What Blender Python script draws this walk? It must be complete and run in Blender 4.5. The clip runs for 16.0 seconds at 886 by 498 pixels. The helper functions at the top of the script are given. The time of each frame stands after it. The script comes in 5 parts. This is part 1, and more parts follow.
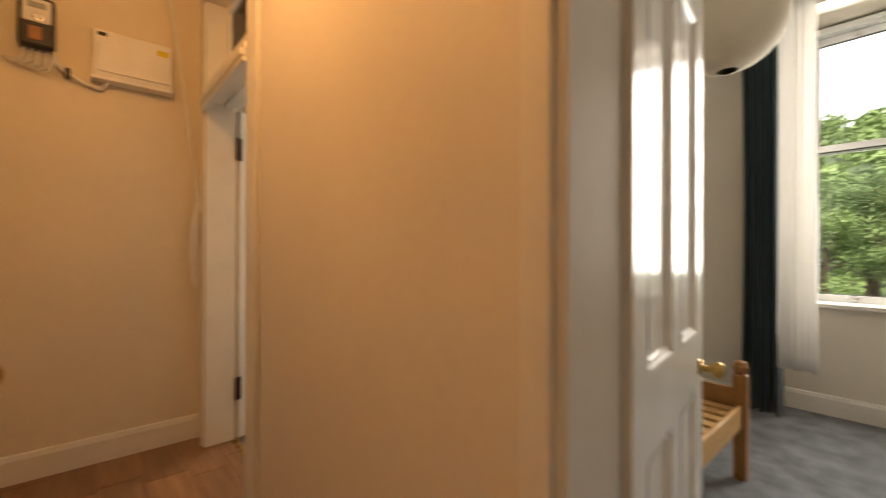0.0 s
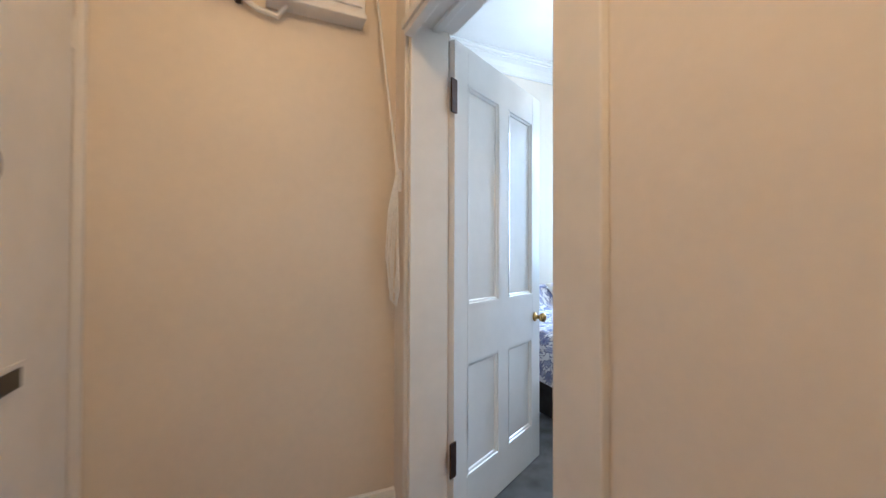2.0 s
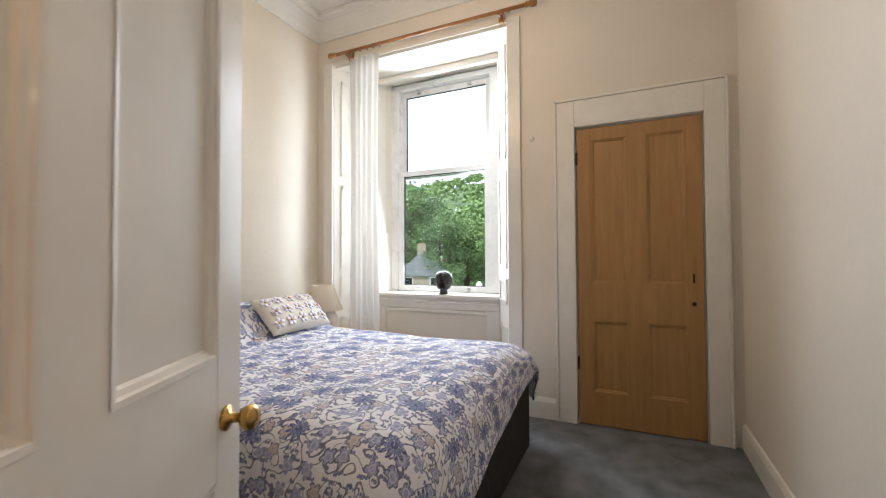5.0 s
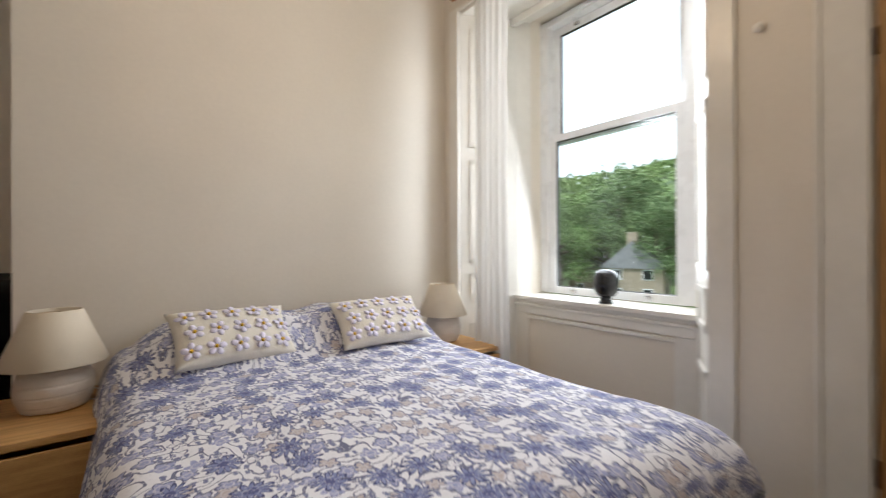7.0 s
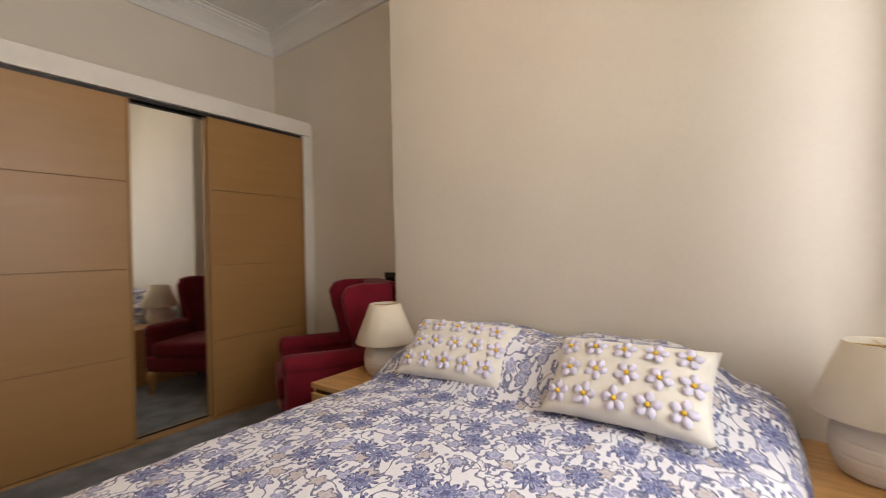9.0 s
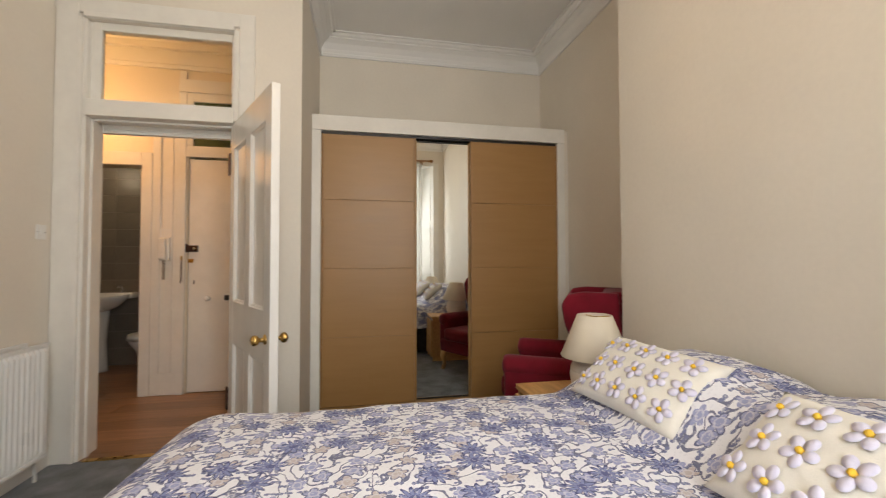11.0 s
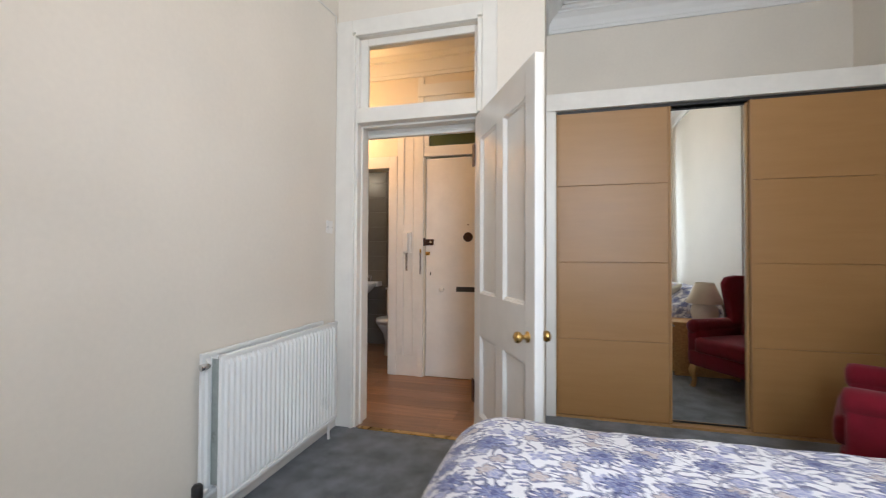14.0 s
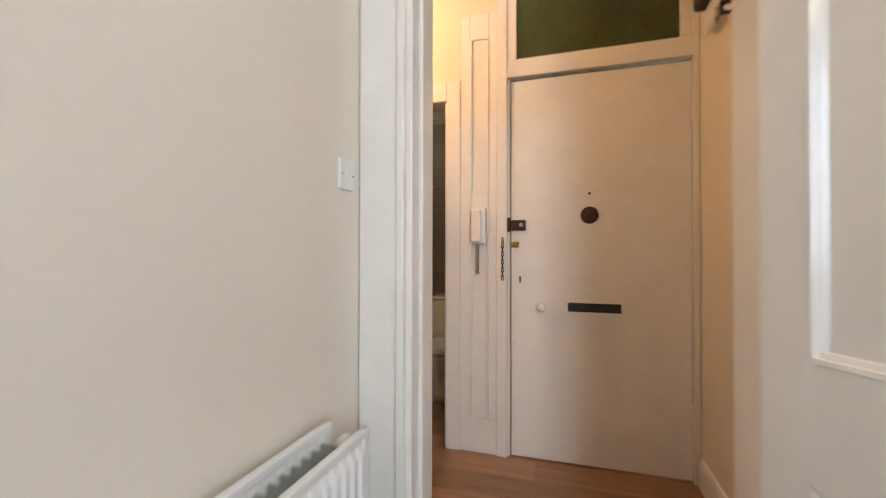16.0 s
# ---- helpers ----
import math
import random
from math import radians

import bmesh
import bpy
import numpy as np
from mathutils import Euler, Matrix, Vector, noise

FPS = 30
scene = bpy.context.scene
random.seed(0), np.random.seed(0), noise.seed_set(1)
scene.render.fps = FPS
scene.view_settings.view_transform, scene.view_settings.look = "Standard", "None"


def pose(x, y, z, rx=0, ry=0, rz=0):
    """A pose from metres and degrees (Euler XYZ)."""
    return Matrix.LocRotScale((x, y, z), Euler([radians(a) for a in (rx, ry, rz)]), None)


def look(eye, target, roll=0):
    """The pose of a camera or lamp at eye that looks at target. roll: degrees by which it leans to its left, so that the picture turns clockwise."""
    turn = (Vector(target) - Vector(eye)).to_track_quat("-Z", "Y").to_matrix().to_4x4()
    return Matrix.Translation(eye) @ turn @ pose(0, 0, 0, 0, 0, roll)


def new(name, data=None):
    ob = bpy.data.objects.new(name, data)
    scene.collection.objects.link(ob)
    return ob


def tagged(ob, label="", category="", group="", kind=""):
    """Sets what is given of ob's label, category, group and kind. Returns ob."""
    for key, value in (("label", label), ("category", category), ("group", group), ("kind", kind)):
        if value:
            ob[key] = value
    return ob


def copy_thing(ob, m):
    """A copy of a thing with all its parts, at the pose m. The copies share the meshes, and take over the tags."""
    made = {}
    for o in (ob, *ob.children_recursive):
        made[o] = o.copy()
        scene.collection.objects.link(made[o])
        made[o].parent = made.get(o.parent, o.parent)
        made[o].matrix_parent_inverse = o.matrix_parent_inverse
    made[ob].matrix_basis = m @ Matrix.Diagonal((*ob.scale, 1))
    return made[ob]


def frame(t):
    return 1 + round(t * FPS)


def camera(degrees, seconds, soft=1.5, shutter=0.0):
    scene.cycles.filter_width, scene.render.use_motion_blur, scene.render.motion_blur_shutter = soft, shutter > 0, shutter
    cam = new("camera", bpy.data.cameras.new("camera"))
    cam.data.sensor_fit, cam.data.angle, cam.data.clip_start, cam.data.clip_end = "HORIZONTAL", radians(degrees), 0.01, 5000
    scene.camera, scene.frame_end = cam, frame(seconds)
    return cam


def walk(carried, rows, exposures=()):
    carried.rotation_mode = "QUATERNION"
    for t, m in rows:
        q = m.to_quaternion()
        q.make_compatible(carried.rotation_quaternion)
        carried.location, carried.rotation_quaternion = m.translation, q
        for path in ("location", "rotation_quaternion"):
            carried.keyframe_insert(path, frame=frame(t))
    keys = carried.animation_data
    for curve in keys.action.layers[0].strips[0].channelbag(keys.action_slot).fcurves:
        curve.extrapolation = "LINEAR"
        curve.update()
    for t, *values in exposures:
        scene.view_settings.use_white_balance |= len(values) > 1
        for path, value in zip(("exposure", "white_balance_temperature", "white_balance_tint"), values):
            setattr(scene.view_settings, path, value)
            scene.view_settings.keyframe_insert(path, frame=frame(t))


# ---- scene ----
cam = camera(94.2, 16.0, soft=1.1, shutter=0.5)
PATH = [
    (0, (-0.745, -1.841, 1.219), (0.574, -0.338, 1.225), 0.2),
    (0.5, (-0.825, -1.657, 1.279), (0.207, 0.056, 1.25), 0.4),
    (1, (-0.839, -1.38, 1.254), (-0.037, 0.452, 1.243), 0.1),
    (1.5, (-0.828, -0.967, 1.212), (-0.084, 0.89, 1.224), 0.1),
    (2, (-0.778, -0.535, 1.188), (0.091, 1.267, 1.216), 0.2),
    (2.5, (-0.654, -0.158, 1.192), (0.455, 1.507, 1.217), -0.1),
    (3, (-0.466, 0.193, 1.166), (0.915, 1.64, 1.204), -0.0),
    (3.5, (-0.292, 0.436, 1.15), (1.329, 1.607, 1.2), -0.1),
    (4, (-0.151, 0.553, 1.155), (1.632, 1.457, 1.206), -0.3),
    (4.2, (-0.098, 0.575, 1.156), (1.726, 1.392, 1.205), -0.3),
    (6.5, (0.873, 0.655, 1.177), (2.443, 1.895, 1.183), -0.2),
    (7, (1.218, 0.744, 1.179), (2.426, 2.338, 1.182), -0.2),
    (7.5, (1.544, 0.887, 1.134), (2.262, 2.753, 1.175), -0.1),
    (8, (1.95, 0.961, 1.171), (1.983, 2.96, 1.201), -0.3),
    (8.5, (2.306, 1.094, 1.22), (1.694, 2.998, 1.226), -0.6),
    (9, (2.642, 1.326, 1.243), (1.468, 2.946, 1.244), -1.3),
    (9.5, (2.758, 1.516, 1.208), (1.229, 2.805, 1.249), -0.7),
    (10, (2.836, 1.659, 1.219), (1.079, 2.614, 1.267), -0.5),
    (10.2, (2.864, 1.715, 1.221), (1.042, 2.538, 1.274), -0.4),
    (12.3, (2.954, 1.901, 1.222), (0.958, 1.787, 1.27), 0.1),
    (12.5, (2.931, 1.901, 1.22), (0.941, 1.714, 1.27), 0.2),
    (13, (2.869, 1.855, 1.22), (0.898, 1.521, 1.266), 0.3),
    (13.5, (2.791, 1.706, 1.226), (0.841, 1.266, 1.265), 0.4),
    (14, (2.655, 1.491, 1.192), (0.722, 0.982, 1.231), 0.3),
    (14.5, (2.459, 1.242, 1.178), (0.534, 0.701, 1.214), 0.2),
    (15, (2.151, 0.978, 1.182), (0.227, 0.436, 1.214), 0.1),
    (15.5, (1.681, 0.754, 1.179), (-0.24, 0.199, 1.205), -0.2),
    (16, (1.118, 0.604, 1.177), (-0.792, 0.012, 1.197), 0.1),
]
EXPOSURE = [(0, 0.6, 7800, 14), (0.5, 1.1, 5800, 9), (1.0, 1.35, 4400, 5), (1.5, 1.35, 4250, 2), (2.0, 1.2, 4400, 2), (2.5, 0.85, 4950, 4), (3.0, 0.55, 5700, 8), (3.5, 0.45, 5900, 8), (4.2, 0.45, 6000, 9),
            (6.5, 0.25, 6100, 10), (8.0, 0.0, 6500, 13), (9.0, 0.15, 6800, 15), (10.0, 0.3, 6700, 9), (12.5, 0.4, 6600, 12), (13.5, 0.55, 6000, 10), (14.5, 0.85, 5300, 8), (15.5, 0.85, 5700, 8), (16.0, 0.9, 5700, 9)]
walk(cam, [(t, look(eye, target, roll)) for t, eye, target, roll in PATH], EXPOSURE)

# ---- light ----
world = bpy.data.worlds.new("world")
scene.world = world
world.use_nodes = True
wn, wl = world.node_tree.nodes, world.node_tree.links
sky = wn.new("ShaderNodeTexSky")
sky.sky_type = "NISHITA"
sky.sun_disc = False
sky.sun_elevation, sky.sun_rotation = radians(48), radians(100)
haze = wn.new("ShaderNodeMix")
haze.data_type = "RGBA"
haze.inputs[0].default_value = 0.75
haze.inputs[7].default_value = (9.0, 9.4, 10.0, 1)
wl.new(sky.outputs[0], haze.inputs[6])
wl.new(haze.outputs[2], wn["Background"].inputs[0])
wn["Background"].inputs[1].default_value = 0.2


def lamp(name, kind, energy, m, color=(1, 1, 1), **values):
    data = bpy.data.lights.new(name, kind)
    data.energy, data.color = energy, color
    if kind == "AREA":
        data.shape, data.size, data.size_y = "RECTANGLE", values["size"], values["size_y"]
        data.spread = radians(180)
    elif kind == "POINT":
        data.shadow_soft_size = values["size"]
    else:
        data.angle = values["angle"]
    ob = new(name, data)
    ob.matrix_world = m
    return ob


lamp("sun", "SUN", 4.8, look((0, 0, 0), (0.55, -0.35, -0.9)), (1, 0.96, 0.9), angle=radians(12))
# daylight of the two windows, standing in the openings and shining into the rooms
lamp("window_light", "AREA", 42, look((3.83, 2.30, 1.93), (0.3, 1.2, 1.2)), (0.93, 0.97, 1.0), size=0.86, size_y=1.9)
lamp("window_light", "AREA", 42, look((3.60, -1.85, 1.95), (0, -1.85, 1.3)), (0.93, 0.97, 1.0), size=1.0, size_y=1.9)
lamp("bulb_light", "POINT", 14, pose(1.93, 1.80, 2.60), (1, 0.74, 0.47), size=0.04)
lamp("hall_light", "POINT", 15.5, pose(-0.72, -0.60, 2.55), (1, 0.52, 0.19), size=0.06)
lamp("bathroom_light", "POINT", 4, pose(-1.95, -1.15, 2.3), (1, 0.78, 0.5), size=0.05)


# ---- materials ----
def material(name, color, rough=0.6, vary=0.06, scale=6.0, bump=0.0, bump_scale=80.0, metal=0.0, stretch=(1, 1, 1), second=None, spec=0.5, coat=0.0, sheen=0.0, island=0.0):
    """Base colour with two scales of variation, and fine relief."""
    m = bpy.data.materials.new(name)
    m.use_nodes = True
    n, l = m.node_tree.nodes, m.node_tree.links
    b = n["Principled BSDF"]
    co = n.new("ShaderNodeTexCoord")
    mp = n.new("ShaderNodeMapping")
    mp.inputs[3].default_value = stretch
    l.new(co.outputs[3], mp.inputs[0])
    big = n.new("ShaderNodeTexNoise")
    big.inputs["Scale"].default_value, big.inputs["Detail"].default_value = scale, 5
    l.new(mp.outputs[0], big.inputs["Vector"])
    small = n.new("ShaderNodeTexNoise")
    small.inputs["Scale"].default_value, small.inputs["Detail"].default_value = bump_scale, 3
    l.new(mp.outputs[0], small.inputs["Vector"])
    ad = n.new("ShaderNodeMath")
    ad.operation = "MULTIPLY_ADD"
    ad.inputs[1].default_value = 0.4
    l.new(small.outputs[0], ad.inputs[0])
    l.new(big.outputs[0], ad.inputs[2])
    ramp = n.new("ShaderNodeValToRGB")
    lo = [max(0, c * (1 - vary)) for c in color]
    hi = [min(1, c * (1 + vary)) for c in (second or color)]
    ramp.color_ramp.elements[0].position, ramp.color_ramp.elements[0].color = 0.48, (*lo, 1)
    ramp.color_ramp.elements[1].position, ramp.color_ramp.elements[1].color = 0.92, (*hi, 1)
    l.new(ad.outputs[0], ramp.inputs[0])
    out = ramp.outputs[0]
    if island:
        info = n.new("ShaderNodeObjectInfo")
        hsv = n.new("ShaderNodeHueSaturation")
        mr = n.new("ShaderNodeMapRange")
        mr.inputs[3].default_value, mr.inputs[4].default_value = 1 - island, 1 + island
        l.new(info.outputs["Random"], mr.inputs[0])
        l.new(mr.outputs[0], hsv.inputs["Value"])
        l.new(out, hsv.inputs["Color"])
        out = hsv.outputs[0]
    l.new(out, b.inputs["Base Color"])
    b.inputs["Metallic"].default_value = metal
    b.inputs["Specular IOR Level"].default_value = spec
    b.inputs["Coat Weight"].default_value = coat
    b.inputs["Sheen Weight"].default_value = sheen
    rr = n.new("ShaderNodeMapRange")
    rr.inputs[3].default_value, rr.inputs[4].default_value = max(0.02, rough - 0.07), min(1, rough + 0.07)
    l.new(big.outputs[0], rr.inputs[0])
    l.new(rr.outputs[0], b.inputs["Roughness"])
    if bump:
        bp = n.new("ShaderNodeBump")
        bp.inputs["Strength"].default_value, bp.inputs["Distance"].default_value = bump, 0.004
        l.new(ad.outputs[0], bp.inputs["Height"])
        l.new(bp.outputs[0], b.inputs["Normal"])
    return m


WALL = material("cream_wall_paint", (0.76, 0.70, 0.61), 0.62, 0.04, 1.6, 0.25, 45)
HALLWALL = material("hall_wall_paint", (0.76, 0.67, 0.53), 0.45, 0.04, 1.8, 0.45, 28)
CEIL = material("white_ceiling_paint", (0.80, 0.79, 0.77), 0.8, 0.03, 2, 0.1, 60)
GLOSS = material("white_gloss_paint", (0.80, 0.78, 0.74), 0.22, 0.035, 4, 0.12, 18, coat=0.25)
TRIM = material("white_trim_paint", (0.79, 0.76, 0.70), 0.33, 0.04, 5, 0.12, 25)
CARPET = material("grey_carpet", (0.090, 0.098, 0.108), 0.97, 0.22, 7, 0.9, 260, second=(0.165, 0.175, 0.190), spec=0.1, sheen=0.3)
LAMINATE = material("laminate", (0.225, 0.118, 0.060), 0.34, 0.12, 4, 0.08, 50, stretch=(7, 0.6, 1), second=(0.32, 0.175, 0.095), island=0.22)
PINE = material("stripped_pine", (0.36, 0.195, 0.068), 0.45, 0.05, 5, 0.08, 70, stretch=(7, 7, 0.5), second=(0.41, 0.235, 0.088))
OAKV = material("oak_veneer", (0.355, 0.19, 0.066), 0.40, 0.015, 4, 0.04, 60, stretch=(0.6, 0.6, 6), second=(0.372, 0.203, 0.073))
BEECH = material("beech_veneer", (0.50, 0.27, 0.09), 0.40, 0.10, 6, 0.06, 90, stretch=(1, 7, 7), second=(0.62, 0.37, 0.15))
RODWOOD = material("varnished_wood", (0.33, 0.15, 0.045), 0.3, 0.2, 9, 0.1, 60, coat=0.3)
BURG = material("burgundy_velour", (0.15, 0.005, 0.014), 0.88, 0.12, 9, 0.5, 260, second=(0.17, 0.006, 0.017), sheen=0.15, spec=0.2)
RADW = material("radiator_enamel", (0.82, 0.82, 0.80), 0.3, 0.02, 3, 0, 30)
BRASS = material("brass", (0.55, 0.36, 0.12), 0.28, 0.15, 20, 0.05, 120, metal=1)
DARKMET = material("dark_bronze", (0.06, 0.03, 0.02), 0.45, 0.4, 30, 0.2, 120, metal=0.6)
CHROME = material("chrome", (0.7, 0.7, 0.72), 0.15, 0.05, 20, 0, 100, metal=1)
BLACK = material("black_gloss", (0.012, 0.012, 0.014), 0.25, 0.2, 9, 0, 50)
SHADE = material("cream_lampshade", (0.74, 0.66, 0.53), 0.8, 0.04, 12, 0.3, 300)
CERAM = material("ribbed_ceramic", (0.72, 0.67, 0.62), 0.5, 0.05, 14, 0.2, 120)
DIVAN = material("dark_divan_fabric", (0.045, 0.043, 0.045), 0.9, 0.25, 20, 0.5, 400, spec=0.2)
SHEET = material("pale_bed_sheet", (0.62, 0.66, 0.60), 0.85, 0.05, 8, 0.3, 60)
CUSH = material("cream_wool_felt", (0.79, 0.75, 0.67), 0.95, 0.06, 18, 0.5, 320, sheen=0.4)
PETAL = material("lilac_felt", (0.70, 0.67, 0.82), 0.95, 0.07, 30, 0.3, 300, sheen=0.3)
YELLOW = material("yellow_felt", (0.80, 0.50, 0.05), 0.9, 0.1, 30, 0.2, 300)
UPVC = material("white_upvc", (0.82, 0.83, 0.84), 0.28, 0.02, 6, 0, 50)
PLASTIC = material("white_plastic", (0.80, 0.78, 0.74), 0.35, 0.03, 9, 0, 50)
DKPLAS = material("black_plastic", (0.02, 0.018, 0.017), 0.4, 0.2, 12, 0.05, 80)
LABELY = material("yellow_label", (0.75, 0.58, 0.05), 0.5, 0.05, 20)
LABELG = material("grey_display", (0.34, 0.36, 0.33), 0.3, 0.1, 20)
COPPER = material("brown_terminal_cover", (0.35, 0.16, 0.07), 0.5, 0.1, 20)
CORD = material("white_cotton_cord", (0.82, 0.80, 0.75), 0.9, 0.06, 60, 0.4, 300)
GREEN = material("dark_green_glass_backing", (0.055, 0.075, 0.03), 0.12, 0.25, 2, 0.05, 40)
TEAL = material("dark_teal_curtain", (0.010, 0.032, 0.040), 0.9, 0.3, 9, 0.4, 200, sheen=0.2)
TILE = material("grey_brown_tile", (0.16, 0.135, 0.11), 0.3, 0.12, 3, 0, 40, island=0.08)
GROUT = material("grout", (0.28, 0.25, 0.21), 0.8, 0.05, 9)
PORCEL = material("white_porcelain", (0.80, 0.79, 0.77), 0.12, 0.02, 5, coat=0.4)
STONE = material("sandstone", (0.30, 0.25, 0.19), 0.85, 0.2, 3, 0.6, 40)
SLATE = material("roof_slate", (0.19, 0.195, 0.21), 0.6, 0.25, 3, 0.4, 30)
GRASS = material("grass", (0.055, 0.10, 0.03), 0.95, 0.35, 0.4, 0.4, 6, second=(0.10, 0.15, 0.05))
BARK = material("bark", (0.09, 0.065, 0.045), 0.9, 0.3, 4, 0.6, 30)
# forest and leaf colours are lightened, putting the outdoor haze into them
FOREST = material("distant_forest", (0.07, 0.115, 0.055), 0.95, 0.35, 0.035, 0.6, 0.3, second=(0.11, 0.15, 0.085))
LEAF = [material("leaves", c, 0.7, 0.35, 0.7, 0, 8, second=d, spec=0.2) for c, d in
        (((0.11, 0.19, 0.05), (0.18, 0.27, 0.11)), ((0.13, 0.22, 0.06), (0.21, 0.29, 0.12)), ((0.10, 0.17, 0.06), (0.16, 0.23, 0.11)))]


def mirror_material():
    m = bpy.data.materials.new("mirror")
    m.use_nodes = True
    b = m.node_tree.nodes["Principled BSDF"]
    b.inputs["Base Color"].default_value = (0.80, 0.82, 0.80, 1)
    b.inputs["Metallic"].default_value, b.inputs["Roughness"].default_value = 1, 0.015
    return m


def glass_material():
    m = bpy.data.materials.new("window_glass")
    m.use_nodes = True
    n, l = m.node_tree.nodes, m.node_tree.links
    t, g, x, f = n.new("ShaderNodeBsdfTransparent"), n.new("ShaderNodeBsdfGlossy"), n.new("ShaderNodeMixShader"), n.new("ShaderNodeFresnel")
    t.inputs[0].default_value = (0.96, 0.98, 0.97, 1)
    g.inputs["Roughness"].default_value = 0.01
    f.inputs[0].default_value = 1.35
    l.new(f.outputs[0], x.inputs[0]), l.new(t.outputs[0], x.inputs[1]), l.new(g.outputs[0], x.inputs[2])
    l.new(x.outputs[0], n["Material Output"].inputs[0])
    return m


def sheer_material():
    m = bpy.data.materials.new("sheer_voile")
    m.use_nodes = True
    n, l = m.node_tree.nodes, m.node_tree.links
    d, t, p = n.new("ShaderNodeBsdfDiffuse"), n.new("ShaderNodeBsdfTranslucent"), n.new("ShaderNodeBsdfTransparent")
    x, y = n.new("ShaderNodeMixShader"), n.new("ShaderNodeMixShader")
    d.inputs[0].default_value = t.inputs[0].default_value = (0.78, 0.76, 0.73, 1)
    x.inputs[0].default_value, y.inputs[0].default_value = 0.5, 0.2
    l.new(d.outputs[0], x.inputs[1]), l.new(t.outputs[0], x.inputs[2])
    l.new(x.outputs[0], y.inputs[1]), l.new(p.outputs[0], y.inputs[2])
    l.new(y.outputs[0], n["Material Output"].inputs[0])
    return m


def bulb_material():
    m = bpy.data.materials.new("lit_bulb")
    m.use_nodes = True
    b = m.node_tree.nodes["Principled BSDF"]
    b.inputs["Emission Color"].default_value, b.inputs["Emission Strength"].default_value = (1, 0.72, 0.42, 1), 9
    return m


def floral_material():
    """Printed cotton: blue daisies, mauve blooms, taupe paisley rings and thin dark scrolls on white."""
    m = bpy.data.materials.new("floral_print_cotton")
    m.use_nodes = True
    n, l = m.node_tree.nodes, m.node_tree.links
    b = n["Principled BSDF"]
    b.inputs["Roughness"].default_value, b.inputs["Specular IOR Level"].default_value = 0.85, 0.2
    uv = n.new("ShaderNodeUVMap")
    warp = n.new("ShaderNodeTexNoise")
    warp.inputs["Scale"].default_value = 14
    l.new(uv.outputs[0], warp.inputs["Vector"])

    def op(kind, a, c=None, d=None):
        x = n.new("ShaderNodeMath")
        x.operation = kind
        for i, v in enumerate((a, c, d)):
            if isinstance(v, (int, float)):
                x.inputs[i].default_value = v
            elif v is not None:
                l.new(v, x.inputs[i])
        return x.outputs[0]

    def vop(kind, a, c):
        x = n.new("ShaderNodeVectorMath")
        x.operation = kind
        for i, v in enumerate((a, c)):
            if isinstance(v, tuple):
                x.inputs[i].default_value = v
            else:
                l.new(v, x.inputs[i])
        return x.outputs[0]

    wig = vop("MULTIPLY", vop("SUBTRACT", warp.outputs["Color"], (0.5, 0.5, 0.5)), (0.03, 0.03, 0))
    base = vop("ADD", uv.outputs[0], wig)

    def cells(scale, shift, petals, size, depth):
        """Flower masks round the points of a cell pattern: the bloom, its ring, and a random value for each."""
        v = n.new("ShaderNodeTexVoronoi")
        v.voronoi_dimensions = "2D"
        v.inputs["Scale"].default_value, v.inputs["Randomness"].default_value = scale, 0.8
        co = vop("ADD", base, shift)
        l.new(co, v.inputs["Vector"])
        dv = vop("SUBTRACT", co, v.outputs["Position"])
        s = n.new("ShaderNodeSeparateXYZ")
        l.new(dv, s.inputs[0])
        r = op("MULTIPLY", op("SQRT", op("ADD", op("MULTIPLY", s.outputs[0], s.outputs[0]), op("MULTIPLY", s.outputs[1], s.outputs[1]))), scale)
        a = op("ARCTAN2", s.outputs[1], s.outputs[0])
        edge = op("MULTIPLY_ADD", op("ABSOLUTE", op("SINE", op("MULTIPLY", a, petals / 2))), depth, size)
        sc = n.new("ShaderNodeSeparateColor")
        l.new(v.outputs["Color"], sc.inputs[0])
        return r, edge, op("LESS_THAN", r, edge), op("LESS_THAN", op("ABSOLUTE", op("SUBTRACT", r, edge)), 0.035), sc.outputs[0], sc.outputs[1]

    def over(below, mask, color, weight=1.0):
        x = n.new("ShaderNodeMix")
        x.data_type = "RGBA"
        l.new(op("MULTIPLY", mask, weight), x.inputs[0])
        if isinstance(below, tuple):
            x.inputs[6].default_value = below
        else:
            l.new(below, x.inputs[6])
        x.inputs[7].default_value = (*color, 1)
        return x.outputs[2]

    img = (0.80, 0.80, 0.84, 1)
    # thin scrolls and stems
    nz = n.new("ShaderNodeTexNoise")
    nz.inputs["Scale"].default_value, nz.inputs["Detail"].default_value = 9, 1
    l.new(base, nz.inputs["Vector"])
    img = over(img, op("LESS_THAN", op("ABSOLUTE", op("SUBTRACT", op("FRACT", op("MULTIPLY", nz.outputs[0], 7.0)), 0.5)), 0.075), (0.11, 0.12, 0.22), 0.9)
    # small leaves
    r, e, f, g, ra, rb = cells(34, (3.3, 1.7, 0), 2, 0.06, 0.34)
    img = over(img, op("MULTIPLY", f, op("GREATER_THAN", ra, 0.45)), (0.20, 0.22, 0.36))
    # mauve and taupe blooms
    r, e, f, g, ra, rb = cells(13.5, (0.7, 5.1, 0), 5, 0.20, 0.17)
    img = over(img, op("MULTIPLY", f, op("GREATER_THAN", ra, 0.35)), (0.34, 0.36, 0.56))
    img = over(img, op("MULTIPLY", f, op("LESS_THAN", ra, 0.22)), (0.52, 0.46, 0.46))
